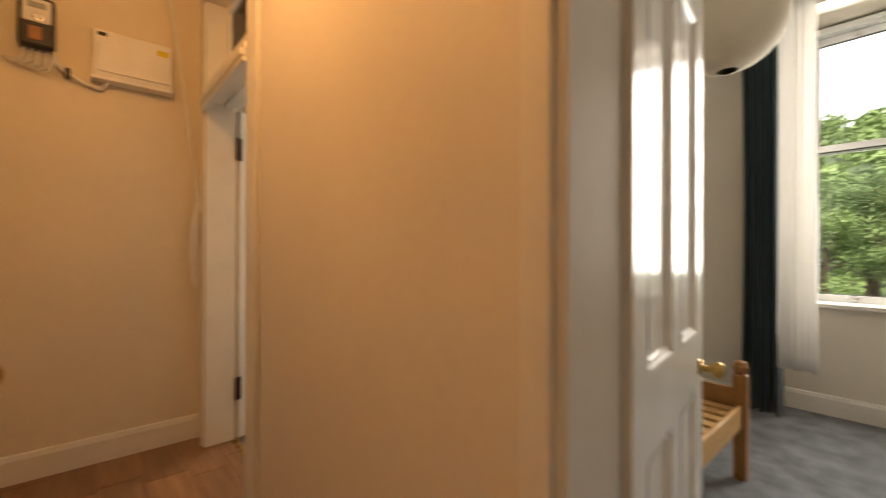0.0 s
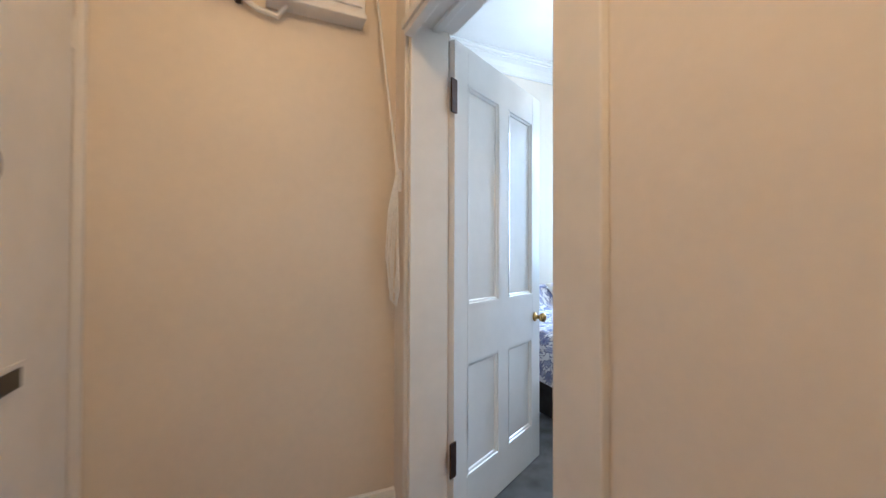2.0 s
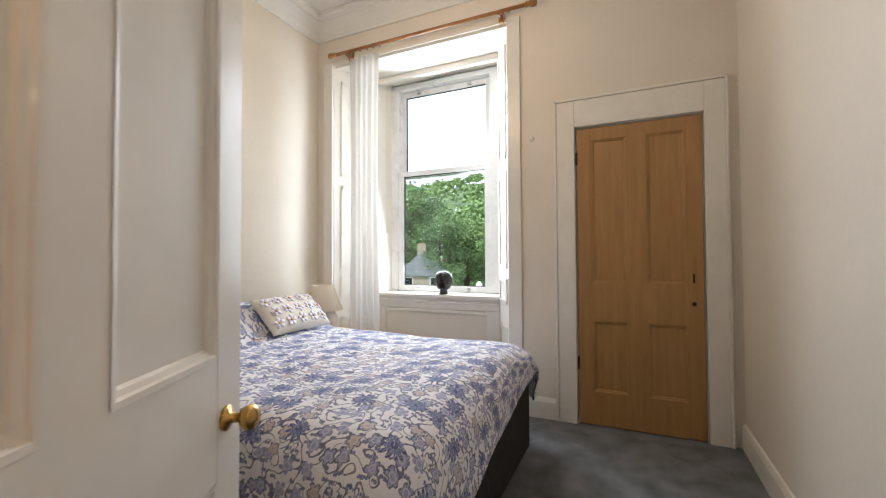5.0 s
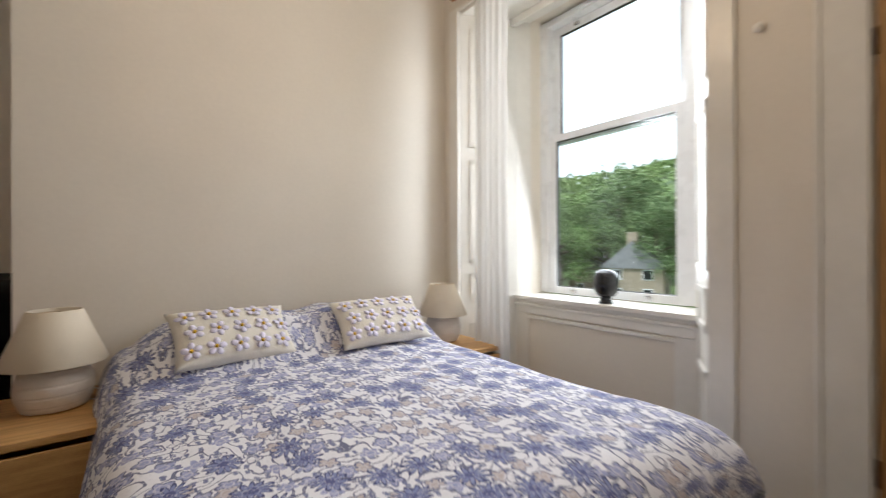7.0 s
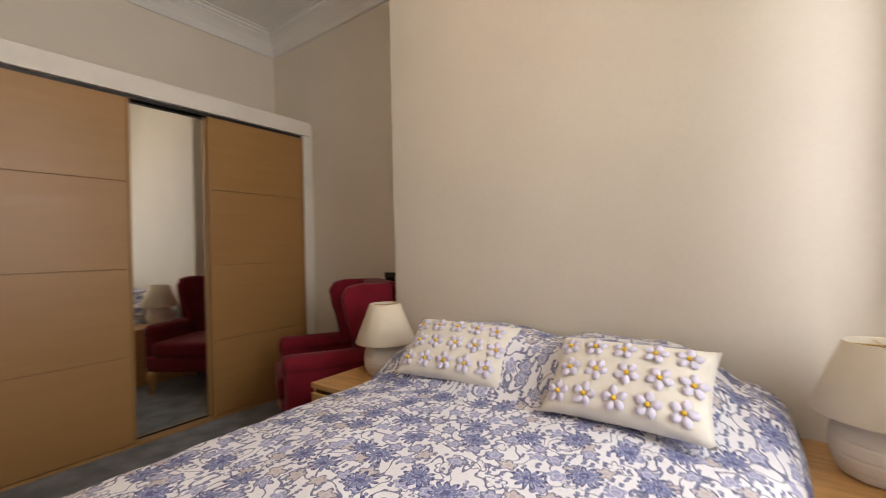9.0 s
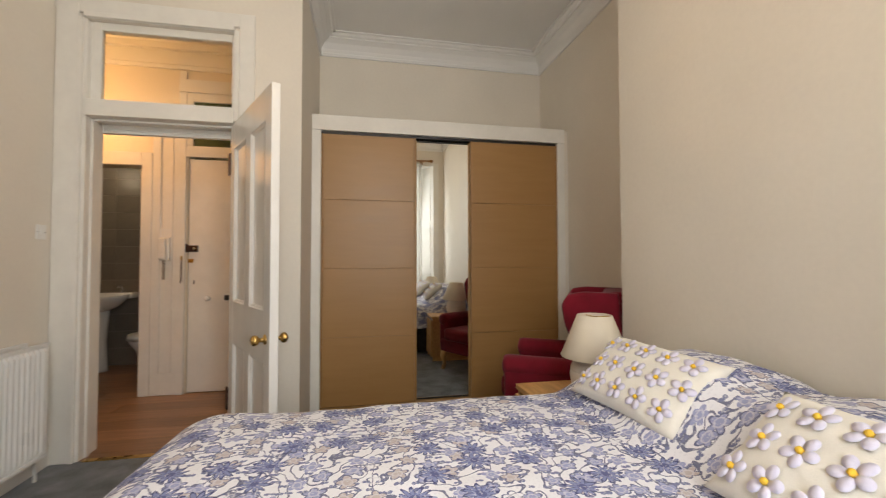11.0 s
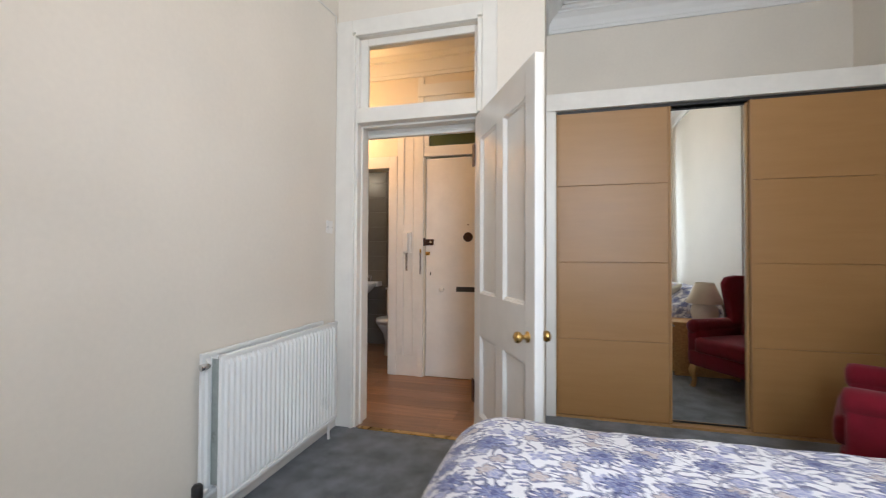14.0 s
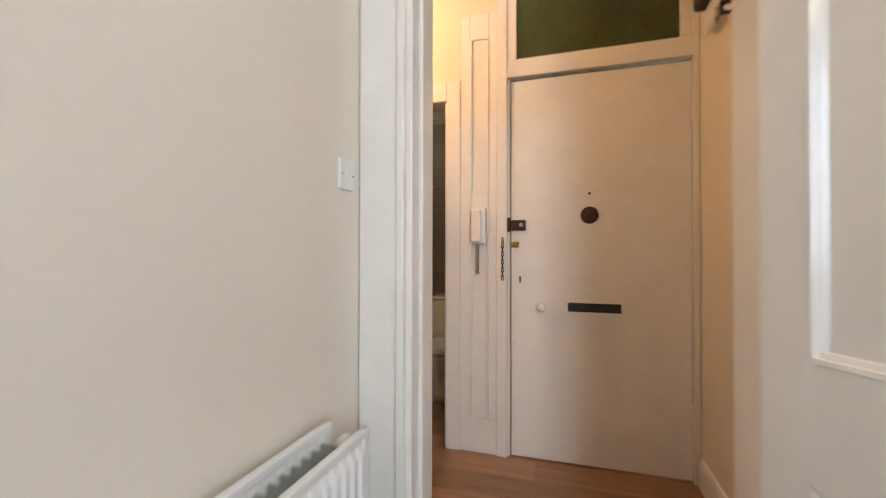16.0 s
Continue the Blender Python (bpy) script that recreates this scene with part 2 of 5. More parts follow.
    img = over(img, op("MULTIPLY", g, op("LESS_THAN", ra, 0.75)), (0.15, 0.16, 0.27))
    img = over(img, op("LESS_THAN", op("ABSOLUTE", op("SUBTRACT", r, 0.16)), 0.03), (0.66, 0.64, 0.70), 0.6)
    # large blue daisies
    r, e, f, g, ra, rb = cells(7.6, (2.2, 0.4, 0), 11, 0.13, 0.20)
    img = over(img, op("MULTIPLY", f, op("GREATER_THAN", ra, 0.3)), (0.23, 0.26, 0.46))
    img = over(img, op("MULTIPLY", op("MULTIPLY", g, 1.0), op("GREATER_THAN", ra, 0.3)), (0.08, 0.09, 0.20))
    img = over(img, op("MULTIPLY", op("LESS_THAN", r, 0.10), op("GREATER_THAN", ra, 0.3)), (0.12, 0.13, 0.28))
    # print speckle
    fine = n.new("ShaderNodeTexNoise")
    fine.inputs["Scale"].default_value = 120
    l.new(uv.outputs[0], fine.inputs["Vector"])
    img = over(img, op("GREATER_THAN", fine.outputs[0], 0.60), (0.68, 0.68, 0.74), 0.55)
    l.new(img, b.inputs["Base Color"])
    bp = n.new("ShaderNodeBump")
    bp.inputs["Strength"].default_value, bp.inputs["Distance"].default_value = 0.35, 0.003
    l.new(fine.outputs[0], bp.inputs["Height"])
    l.new(bp.outputs[0], b.inputs["Normal"])
    return m


MIRROR, GLASS, SHEER, BULB, FLORAL = mirror_material(), glass_material(), sheer_material(), bulb_material(), floral_material()


# ---- building helpers ----
def box(bm, x0, x1, y0, y1, z0, z1, bevel=0.0):
    vs = [bm.verts.new((x, y, z)) for x in (x0, x1) for y in (y0, y1) for z in (z0, z1)]
    fs = [bm.faces.new([vs[i] for i in q]) for q in ((0, 1, 3, 2), (4, 6, 7, 5), (0, 4, 5, 1), (2, 3, 7, 6), (0, 2, 6, 4), (1, 5, 7, 3))]
    if bevel:
        es = list({e for f in fs for e in f.edges})
        bmesh.ops.bevel(bm, geom=es, offset=bevel, segments=2, profile=0.5, affect="EDGES")
    return bm


def lathe(bm, profile, m=None, steps=24, caps=True):
    """A turned shape: profile is (radius, height) from the bottom up."""
    m = m or Matrix()
    rings = []
    for r, z in profile:
        rings.append([bm.verts.new(m @ Vector((r * math.cos(2 * math.pi * i / steps), r * math.sin(2 * math.pi * i / steps), z))) for i in range(steps)])
    for a, b in zip(rings, rings[1:]):
        for i in range(steps):
            bm.faces.new((a[i], a[(i + 1) % steps], b[(i + 1) % steps], b[i]))
    if caps:
        bm.faces.new(rings[0][::-1]), bm.faces.new(rings[-1])
    return bm


def tube(bm, points, r, steps=8):
    """A round bar along points."""
    pts = [Vector(p) for p in points]
    rings = []
    for i, p in enumerate(pts):
        d = (pts[min(i + 1, len(pts) - 1)] - pts[max(i - 1, 0)]).normalized()
        u = d.cross(Vector((0.31, 0.17, 0.94))).normalized()
        v = d.cross(u)
        rr = r[i] if isinstance(r, (list, tuple)) else r
        rings.append([bm.verts.new(p + (u * math.cos(2 * math.pi * k / steps) + v * math.sin(2 * math.pi * k / steps)) * rr) for k in range(steps)])
    for a, b in zip(rings, rings[1:]):
        for k in range(steps):
            bm.faces.new((a[k], a[(k + 1) % steps], b[(k + 1) % steps], b[k]))
    bm.faces.new(rings[0][::-1]), bm.faces.new(rings[-1])
    return bm


def prism(bm, outline, axis, a, b):
    """An outline of two coordinates pushed along an axis from a to b."""
    def at(p, s):
        q = list(p)
        q.insert("xyz".index(axis), s)
        return Vector(q)
    lo, hi = [bm.verts.new(at(p, a)) for p in outline], [bm.verts.new(at(p, b)) for p in outline]
    k = len(outline)
    for i in range(k):
        bm.faces.new((lo[i], lo[(i + 1) % k], hi[(i + 1) % k], hi[i]))
    bm.faces.new(lo[::-1]), bm.faces.new(hi)
    return bm


def part(name, bm, mat, parent=None, label="", smooth=False):
    bmesh.ops.recalc_face_normals(bm, faces=bm.faces)
    data = bpy.data.meshes.new(name)
    bm.to_mesh(data)
    bm.free()
    data.materials.append(mat)
    if smooth:
        data.shade_smooth()
    ob = new(name, data)
    if parent:
        ob.parent = parent
    if label:
        ob["label"] = label
    return ob


def empty(name, m, label, category, group=""):
    ob = new(name)
    ob.matrix_world = m
    ob.empty_display_size = 0.1
    return tagged(ob, label, category, group)


def B(*a, bevel=0.0):
    return box(bmesh.new(), *a, bevel=bevel)


def structure(name, bm, mat, label, category):
    return tagged(part(name, bm, mat), label, category, "", "structure")


# ---- setting: bedroom, hall, bathroom, second bedroom ----
HB, HH = 3.42, 3.34          # ceiling heights of the rooms and of the hall
XE = 3.20                    # inner face of the outside wall


def boxes(*rows):
    bm = bmesh.new()
    for r in rows:
        box(bm, *r)
    return bm


structure("floor_bedroom", boxes((0.0, 3.62, 0, 3.75, -0.06, 0), (-1.20, 0.0, 1.45, 3.75, -0.06, 0)), CARPET, "blue-grey short pile carpet with worn patches", "carpet")
structure("floor_second_bedroom", boxes((0.0, 3.6, -3.9, -0.15, -0.06, 0),), CARPET, "blue-grey short pile carpet in the second bedroom", "carpet")
structure("floor_hall_base", boxes((-2.75, 0.0, -5.0, 1.45, -0.08, -0.012),), GROUT, "underlay below the laminate boards", "floor")
structure("wall_hall_east", boxes((-0.165, 0, 1.03, 1.25, 0, HB), (-0.165, 0, 0.15, 1.03, 2.75, HB), (-0.165, 0, -1.475, 0.15, 0, HB),
                                  (-0.165, 0, -2.34, -1.475, 2.12, HB), (-0.165, 0, -5.0, -2.34, 0, HB)), WALL, "cream painted wall between hall and bedrooms", "wall")
structure("wall_alcove_side", boxes((-1.44, 0, 1.25, 1.45, 0, HB),), WALL, "cream painted partition wall beside the wardrobe", "wall")
structure("wall_alcove_back", boxes((-1.44, -1.20, 1.45, 3.90, 0, HB),), WALL, "cream painted wall behind the wardrobe", "wall")
structure("wall_north", boxes((-1.20, 4.0, 3.75, 3.90, 0, HB),), WALL, "cream painted bedroom wall", "wall")
structure("chimney_breast", boxes((0.80, XE, 3.33, 3.75, 0, HB),), WALL, "cream painted chimney breast behind the bed head", "wall")
structure("wall_south", boxes((0, 3.95, -0.15, 0, 0, HB),), WALL, "cream painted wall with radiator and light switch", "wall")
structure("wall_east", boxes((XE, 3.95, 0, 0.195, 0, HB), (XE, 3.95, 0.195, 0.965, 2.08, HB), (3.5, 3.95, 0.195, 0.965, 0, 2.08), (XE, 3.95, 0.965, 1.463, 0, HB),
                             (XE, 3.95, 1.463, 3.14, 2.99, HB), (XE, 3.95, 3.14, 3.75, 0, HB), (3.60, 3.95, 1.463, 3.14, 0, 0.80),
                             (3.72, 3.95, 1.463, 1.70, 0.80, 2.99), (3.72, 3.95, 2.90, 3.14, 0.80, 2.99)), WALL, "cream painted outer wall with sash window", "wall")
structure("wall_second_east", boxes((XE, 3.95, -1.15, -0.15, 0, HB), (XE, 3.95, -2.55, -1.15, 2.99, HB), (3.45, 3.95, -2.55, -1.15, 0, 0.80), (XE, 3.95, -3.9, -2.55, 0, HB)),
          WALL, "pale outer wall of the second bedroom", "wall")
structure("wall_second_south", boxes((0, 3.95, -4.05, -3.9, 0, HB),), WALL, "pale wall closing the second bedroom", "wall")
structure("wall_hall_west", boxes((-1.44, -1.29, 1.21, 1.25, 0, HH), (-1.44, -1.29, 0.267, 1.21, 2.80, HH), (-1.44, -1.29, -0.109, 0.267, 0, HH),
                                  (-1.44, -1.29, -0.85, -0.109, 2.10, HH), (-1.44, -1.29, -5.0, -0.85, 0, HH)), HALLWALL, "warm cream painted hall wall", "wall")
structure("wall_hall_north", boxes((-1.29, -0.165, 1.236, 1.25, 0, HH),), HALLWALL, "warm cream hall wall with meter and fuse box", "wall")
structure("wall_hall_south", boxes((-1.44, 0, -5.15, -5.0, 0, HH),), HALLWALL, "cream wall at the end of the hall", "wall")
structure("wall_bathroom", boxes((-2.75, -2.60, -1.6, 0.6, 0, 2.5), (-2.75, -1.44, -1.75, -1.6, 0, 2.5), (-2.75, -1.44, 0.6, 0.75, 0, 2.5)), GROUT, "grouted bathroom wall behind the tiles", "wall")
structure("wall_stair_landing", boxes((-1.62, -1.60, 0.2, 1.25, 0, 3.0),), GREEN, "dim green wall beyond the front door glass", "wall")
structure("ceiling_bedroom", boxes((-1.44, 3.95, -0.15, 3.90, HB, HB + 0.15),), CEIL, "white painted bedroom ceiling", "ceiling")
structure("ceiling_second_bedroom", boxes((-0.165, 3.95, -4.05, -0.15, HB, HB + 0.15),), CEIL, "white painted second bedroom ceiling", "ceiling")
structure("ceiling_hall", boxes((-1.44, -0.165, -5.15, 1.25, HH, HH + 0.1),), CEIL, "white painted hall ceiling", "ceiling")
structure("ceiling_bathroom", boxes((-2.75, -1.44, -1.75, 0.75, 2.45, 2.55),), CEIL, "white painted bathroom ceiling", "ceiling")


def moulding(name, p0, p1, inward, z, profile, mat, label, category):
    """A run of trim from p0 to p1 along a wall; profile is (out from the wall, up)."""
    bm = bmesh.new()
    a, b, n = Vector((*p0, z)), Vector((*p1, z)), Vector((*inward, 0))
    lo = [bm.verts.new(a + n * u + Vector((0, 0, v))) for u, v in profile]
    hi = [bm.verts.new(b + n * u + Vector((0, 0, v))) for u, v in profile]
    k = len(profile)
    for i in range(k):
        bm.faces.new((lo[i], lo[(i + 1) % k], hi[(i + 1) % k], hi[i]))
    bm.faces.new(lo[::-1]), bm.faces.new(hi)
    return structure(name, bm, mat, label, category)


CORN = ((0, -0.19), (0.018, -0.19), (0.022, -0.165), (0.012, -0.155), (0.02, -0.12), (0.05, -0.075), (0.09, -0.05), (0.10, -0.05), (0.10, -0.035), (0.125, -0.03), (0.135, -0.012), (0.16, -0.012), (0.16, 0), (0, 0))
for p0, p1, n in (((0, 0), (0, 1.45), (1, 0)), ((-1.2, 1.45), (0, 1.45), (0, 1)), ((-1.2, 1.45), (-1.2, 3.75), (1, 0)), ((-1.2, 3.75), (0.8, 3.75), (0, -1)),
                  ((0.8, 3.75), (0.8, 3.33), (-1, 0)), ((0.8, 3.33), (XE, 3.33), (0, -1)), ((XE, 0), (XE, 3.33), (-1, 0)), ((0, 0), (XE, 0), (0, 1))):
    moulding("cornice", p0, p1, n, HB - 0.002, CORN, CEIL, "white plaster cornice with stepped mouldings", "cornice")
HC = ((0, -0.32), (0.02, -0.32), (0.03, -0.29), (0.02, -0.28), (0.03, -0.16), (0.06, -0.15), (0.07, -0.10), (0.13, -0.03), (0.16, -0.03), (0.16, 0), (0, 0))
for p0, p1, n in (((-1.29, -5), (-1.29, 1.236), (1, 0)), ((-1.29, 1.236), (-0.165, 1.236), (0, -1)), ((-0.165, -5), (-0.165, 1.236), (-1, 0))):
    moulding("cornice", p0, p1, n, HH - 0.002, HC, TRIM, "cream painted hall cornice with bands", "cornice")
SKIRT = ((0, 0), (0.02, 0), (0.02, 0.12), (0.012, 0.145), (0, 0.15))
for p0, p1, n in (((-1.20, 3.75), (0.8, 3.75), (0, -1)), ((0.8, 3.33), (XE, 3.33), (0, -1)), ((0.8, 3.75), (0.8, 3.33), (-1, 0)), ((XE, 1.098), (XE, 1.362), (-1, 0)),
                  ((0.02, 0), (XE, 0), (0, 1)), ((0, 1.15), (0, 1.45), (1, 0)), ((-1.24, 1.236), (-0.165, 1.236), (0, -1)), ((-0.165, 0.015), (-0.165, -1.40), (-1, 0)),
                  ((-1.29, -0.97), (-1.29, -5), (1, 0)), ((XE, -0.15), (XE, -1.1), (-1, 0)), ((3.45, -1.15), (3.45, -2.55), (-1, 0))):
    moulding("baseboard", p0, p1, n, 0, SKIRT, TRIM, "white painted baseboard with scuffs", "baseboard")

# ---- door frames ----
def frame_of(name, rows, mat, label, category="door frame"):
    bm = bmesh.new()
    for r in rows:
        box(bm, *r, bevel=0.004)
    return structure(name, bm, mat, label, category)


frame_of("door_frame_bedroom", (
    (0, 0.022, 0.003, 0.125, 0, 2.87), (0.0, 0.034, 0.125, 0.150, 0, 2.75), (0, 0.022, 1.055, 1.15, 0, 2.87), (0, 0.034, 1.025, 1.055, 2.14, 2.75),
    (0, 0.022, 0.125, 1.055, 2.78, 2.87), (0, 0.034, 0.155, 1.025, 2.75, 2.78),
    (-0.175, 0.012, 0.14, 0.168, 0, 2.745), (-0.175, -0.006, 1.022, 1.05, 0, 2.745), (-0.17, 0.028, 0.168, 1.022, 2.13, 2.235),
    (-0.205, -0.165, 0.157, 1.026, 2.075, 2.10), (-0.215, -0.165, 0.157, 1.032, 2.10, 2.135), (-0.195, -0.165, 0.157, 1.026, 2.135, 2.17),
    (-0.06, -0.03, 0.166, 0.225, 2.234, 2.75), (-0.06, -0.03, 0.995, 1.024, 2.234, 2.75), (-0.06, -0.03, 0.225, 0.995, 2.70, 2.75),
    (-0.08, -0.045, 0.165, 0.180, 0, 2.129), (-0.08, -0.045, 0.181, 1.021, 2.116, 2.133),
    (-0.187, -0.165, 0.02, 0.155, 0, 2.87), (-0.187, -0.165, 1.055, 1.07, 0, 2.87), (-0.187, -0.165, 0.155, 1.055, 2.75, 2.87)),
    TRIM, "white painted bedroom door frame with transom bar")
frame_of("door_frame_second_bedroom", (
    (-0.187, -0.165, -1.462, -1.40, 0, 2.23), (-0.187, -0.165, -2.44, -2.325, 0, 2.23), (-0.187, -0.165, -2.325, -1.462, 2.112, 2.23),
    (-0.172, 0.006, -1.485, -1.460, 0, 2.118), (-0.172, 0.006, -2.345, -2.32, 0, 2.118), (-0.172, 0.006, -2.32, -1.485, 2.10, 2.126), (0, 0.022, -1.45, -1.36, 0, 2.23)), TRIM, "white painted door frame of the second bedroom")
frame_of("door_frame_front", (
    (-1.29, -1.262, 0.19, 0.252, 0, 3.0), (-1.29, -1.262, 1.205, 1.234, 0, 2.92), (-1.335, -1.262, 0.252, 1.205, 2.195, 2.235), (-1.32, -1.27, 0.252, 1.205, 2.235, 2.30),
    (-1.32, -1.27, 0.252, 0.305, 2.30, 2.80), (-1.32, -1.27, 1.15, 1.205, 2.30, 2.80), (-1.32, -1.27, 0.305, 1.15, 2.72, 2.80), (-1.29, -1.25, 0.19, 1.234, 2.80, 2.92),
    (-1.44, -1.34, 0.252, 0.270, 0, 2.19), (-1.44, -1.34, 1.205, 1.21, 0, 2.19)), TRIM, "cream gloss front door frame with fanlight")
frame_of("door_frame_bathroom", (
    (-1.29, -1.268, -0.115, -0.03, 0, 2.22), (-1.29, -1.268, -0.96, -0.85, 0, 2.22), (-1.29, -1.268, -0.85, -0.115, 2.10, 2.22), (-1.445, -1.285, -0.128, -0.104, 0, 2.095), (-1.445, -1.285, -0.855, -0.83, 0, 2.095)),
    TRIM, "white painted bathroom door frame")
frame_of("wall_panel", (
    (-1.29, -1.276, -0.03, 0.19, 0, 0.20), (-1.29, -1.276, -0.03, 0.03, 0.20, 2.6), (-1.29, -1.276, 0.145, 0.19, 0.20, 2.6), (-1.29, -1.276, 0.03, 0.145, 2.45, 2.6),
    (-1.29, -1.270, 0.03, 0.042, 0.20, 2.45), (-1.29, -1.270, 0.133, 0.145, 0.20, 2.45), (-1.29, -1.285, 0.042, 0.133, 0.20, 2.45)), TRIM, "white painted wood wall panel beside the front door", "panel")
frame_of("door_frame_press", (
    (XE - 0.026, XE, 0.074, 0.185, 0, 2.28), (XE - 0.026, XE, 0.975, 1.098, 0, 2.28), (XE - 0.026, XE, 0.185, 0.975, 2.09, 2.28), (XE - 0.034, XE, 1.098, 1.115, 0, 2.30), (XE - 0.034, XE, 0.058, 0.074, 0, 2.30), (XE - 0.034, XE, 0.058, 1.115, 2.281, 2.30),
    (XE, 3.3, 0.185, 0.197, 0, 2.09), (XE, 3.3, 0.963, 0.975, 0, 2.09), (XE, 3.3, 0.197, 0.963, 2.078, 2.09)), TRIM, "white painted frame round the cupboard door")
tagged(part("threshold_strip", B(-0.02, 0.02, 0.19, 1.03, 0, 0.006, bevel=0.002), BRASS), "thin brass threshold strip between carpet and laminate", "threshold", "", "structure")


# ---- doors ----
def knob(parent, x, z, side, mat, r=0.027):
    m = pose(x, side, z, -90 if side > 0 else 90)
    k = part("door_knob", lathe(bmesh.new(), ((0.026, 0), (0.026, 0.006), (0.011, 0.010), (0.010, 0.030), (r * 0.8, 0.036), (r, 0.048), (r * 0.9, 0.060), (r * 0.45, 0.068)), m, 20), mat, parent, "polished brass knob", smooth=True)
    return k


def panel_door(name, w, h, th, mat, m, label, cuts, stile=0.105, muntin=0.10, both=True):
    """A four-panel door: cuts are the heights of the panels' edges from the top down."""
    d = empty(name, m, label, "door")
    d["kind"] = "structure"
    a, b, c, e = cuts
    y = th / 2
    for x0, x1 in ((0, stile), (w - stile, w)):
        part("stile", B(x0, x1, -y, y, 0, h, bevel=0.003), mat, d)
    for z0, z1 in ((0, e), (c, b), (a, h)):
        part("rail", B(stile, w - stile, -y + 0.0006, y - 0.0006, z0, z1), mat, d)
    mid = w / 2
    for z0, z1 in ((e, c), (b, a)):
        part("muntin", B(mid - muntin / 2, mid + muntin / 2, -y + 0.0006, y - 0.0006, z0, z1), mat, d)
        for x0, x1 in ((stile, mid - muntin / 2), (mid + muntin / 2, w - stile)):
            p = part("panel", B(x0, x1, -0.006, 0.006, z0, z1), mat, d)
            for s in ((1, -1) if both else (-1,)):
                bm = bmesh.new()
                prof = ((0, 0.006), (0.026, 0.006), (0.022, 0.012), (0.013, 0.015), (0.010, 0.020), (0.0, 0.021))
                rings = []
                for u, v in prof:
                    rings.append([bm.verts.new((xx, s * v * (y + 0.001) / 0.021, zz)) for xx, zz in ((x0 + u, z0 + u), (x1 - u, z0 + u), (x1 - u, z1 - u), (x0 + u, z1 - u))])
                for q, r in zip(rings, rings[1:]):
                    for i in range(4):
                        bm.faces.new((q[i], q[(i + 1) % 4], r[(i + 1) % 4], r[i]))
                part("moulding", bm, mat, p)
    return d


# hinged at its north jamb and swung into the bedroom; local x runs from the hinge to the knob
A = 27.7
d = panel_door("door_bedroom", 0.885, 2.10, 0.042, GLOSS, pose(0.010, 1.028, 0.008, 0, 0, A), "open white gloss four-panel bedroom door", (1.94, 0.952, 0.707, 0.20))
knob(d, 0.815, 0.823, -0.021, BRASS), knob(d, 0.815, 0.823, 0.021, BRASS)
for z in (0.325, 1.85):
    part("hinge", B(-0.032, 0.008, -0.030, -0.021, z - 0.072, z + 0.072, bevel=0.002), DARKMET, d, "dark painted butt hinge")
d = panel_door("door_bathroom", 0.62, 2.08, 0.040, GLOSS, pose(-1.262, -0.905, 0.008, 0, 0, 57), "half-open white gloss panelled bathroom door", (1.95, 1.03, 0.80, 0.2), stile=0.09, muntin=0.05)
knob(d, 0.56, 0.925, -0.020, BRASS), knob(d, 0.56, 0.925, 0.020, BRASS)
d = panel_door("door_second_bedroom", 0.79, 2.10, 0.042, GLOSS, pose(0.030, -1.475, 0.008, 0, 0, 8.5), "open white gloss panelled second bedroom door", (1.94, 0.95, 0.77, 0.20))
knob(d, 0.735, 0.835, -0.021, BRASS), knob(d, 0.735, 0.835, 0.021, BRASS)
d = panel_door("door_press", 0.764, 2.066, 0.038, PINE, pose(3.215, 0.962, 0.008, 0, 0, -90), "closed stripped pine four-panel cupboard door", (1.99, 0.975, 0.72, 0.22), stile=0.09, muntin=0.11)
part("keyhole_plate", B(0.70, 0.712, -0.026, -0.019, 0.99, 1.05, bevel=0.002), DARKMET, d, "dark keyhole plate")
part("latch_knob", lathe(bmesh.new(), ((0.012, 0), (0.008, 0.01), (0.014, 0.02), (0.010, 0.028)), pose(0.705, -0.019, 0.86, 90), 14), DARKMET, d, "small dark knob", True)
for z in (0.42, 1.86):
    part("hinge", B(-0.006, 0.006, -0.026, -0.018, z - 0.045, z + 0.045), DARKMET, d)

d = empty("door_front", pose(-1.31, 0.274, 0.008), "closed flat cream-white front door with old locks", "door")
d["kind"] = "structure"
part("leaf", B(-0.02, 0.02, 0, 0.93, 0, 2.17, bevel=0.003), TRIM, d)
lb = part("letterbox", B(0.02, 0.026, 0.29, 0.615, 0.832, 0.907, bevel=0.002), PLASTIC, d, "white letterbox frame")
part("flap", B(0.0262, 0.0285, 0.315, 0.59, 0.845, 0.894), DKPLAS, lb, "black letterbox flap")
part("viewer_cover", lathe(bmesh.new(), ((0.047, 0), (0.047, 0.006), (0.040, 0.011), (0.01, 0.012)), pose(0.02, 0.43, 1.38, 0, 90), 28), DARKMET, d, "round grey-brown viewer cover", True)
part("peephole", lathe(bmesh.new(), ((0.007, 0), (0.007, 0.004), (0.004, 0.005)), pose(0.02, 0.43, 1.50, 0, 90), 12), DARKMET, d)
lk = part("night_latch", B(0.02, 0.045, 0.0, 0.085, 1.30, 1.36, bevel=0.004), DARKMET, d, "worn dark night latch")
part("latch_pin", lathe(bmesh.new(), ((0.012, 0), (0.012, 0.012), (0.007, 0.016)), pose(0.045, 0.06, 1.33, 0, 90), 12), CHROME, lk)
part("strike_plate", B(0.021, 0.036, -0.035, -0.004, 1.295, 1.375, bevel=0.003), DARKMET, d)
part("bolt_plate", B(0.02, 0.026, -0.002, 0.045, 1.20, 1.235, bevel=0.001), BRASS, d, "small brass bolt plate")
part("keyhole", B(0.02, 0.023, 0.046, 0.056, 1.00, 1.035, bevel=0.001), DKPLAS, d)
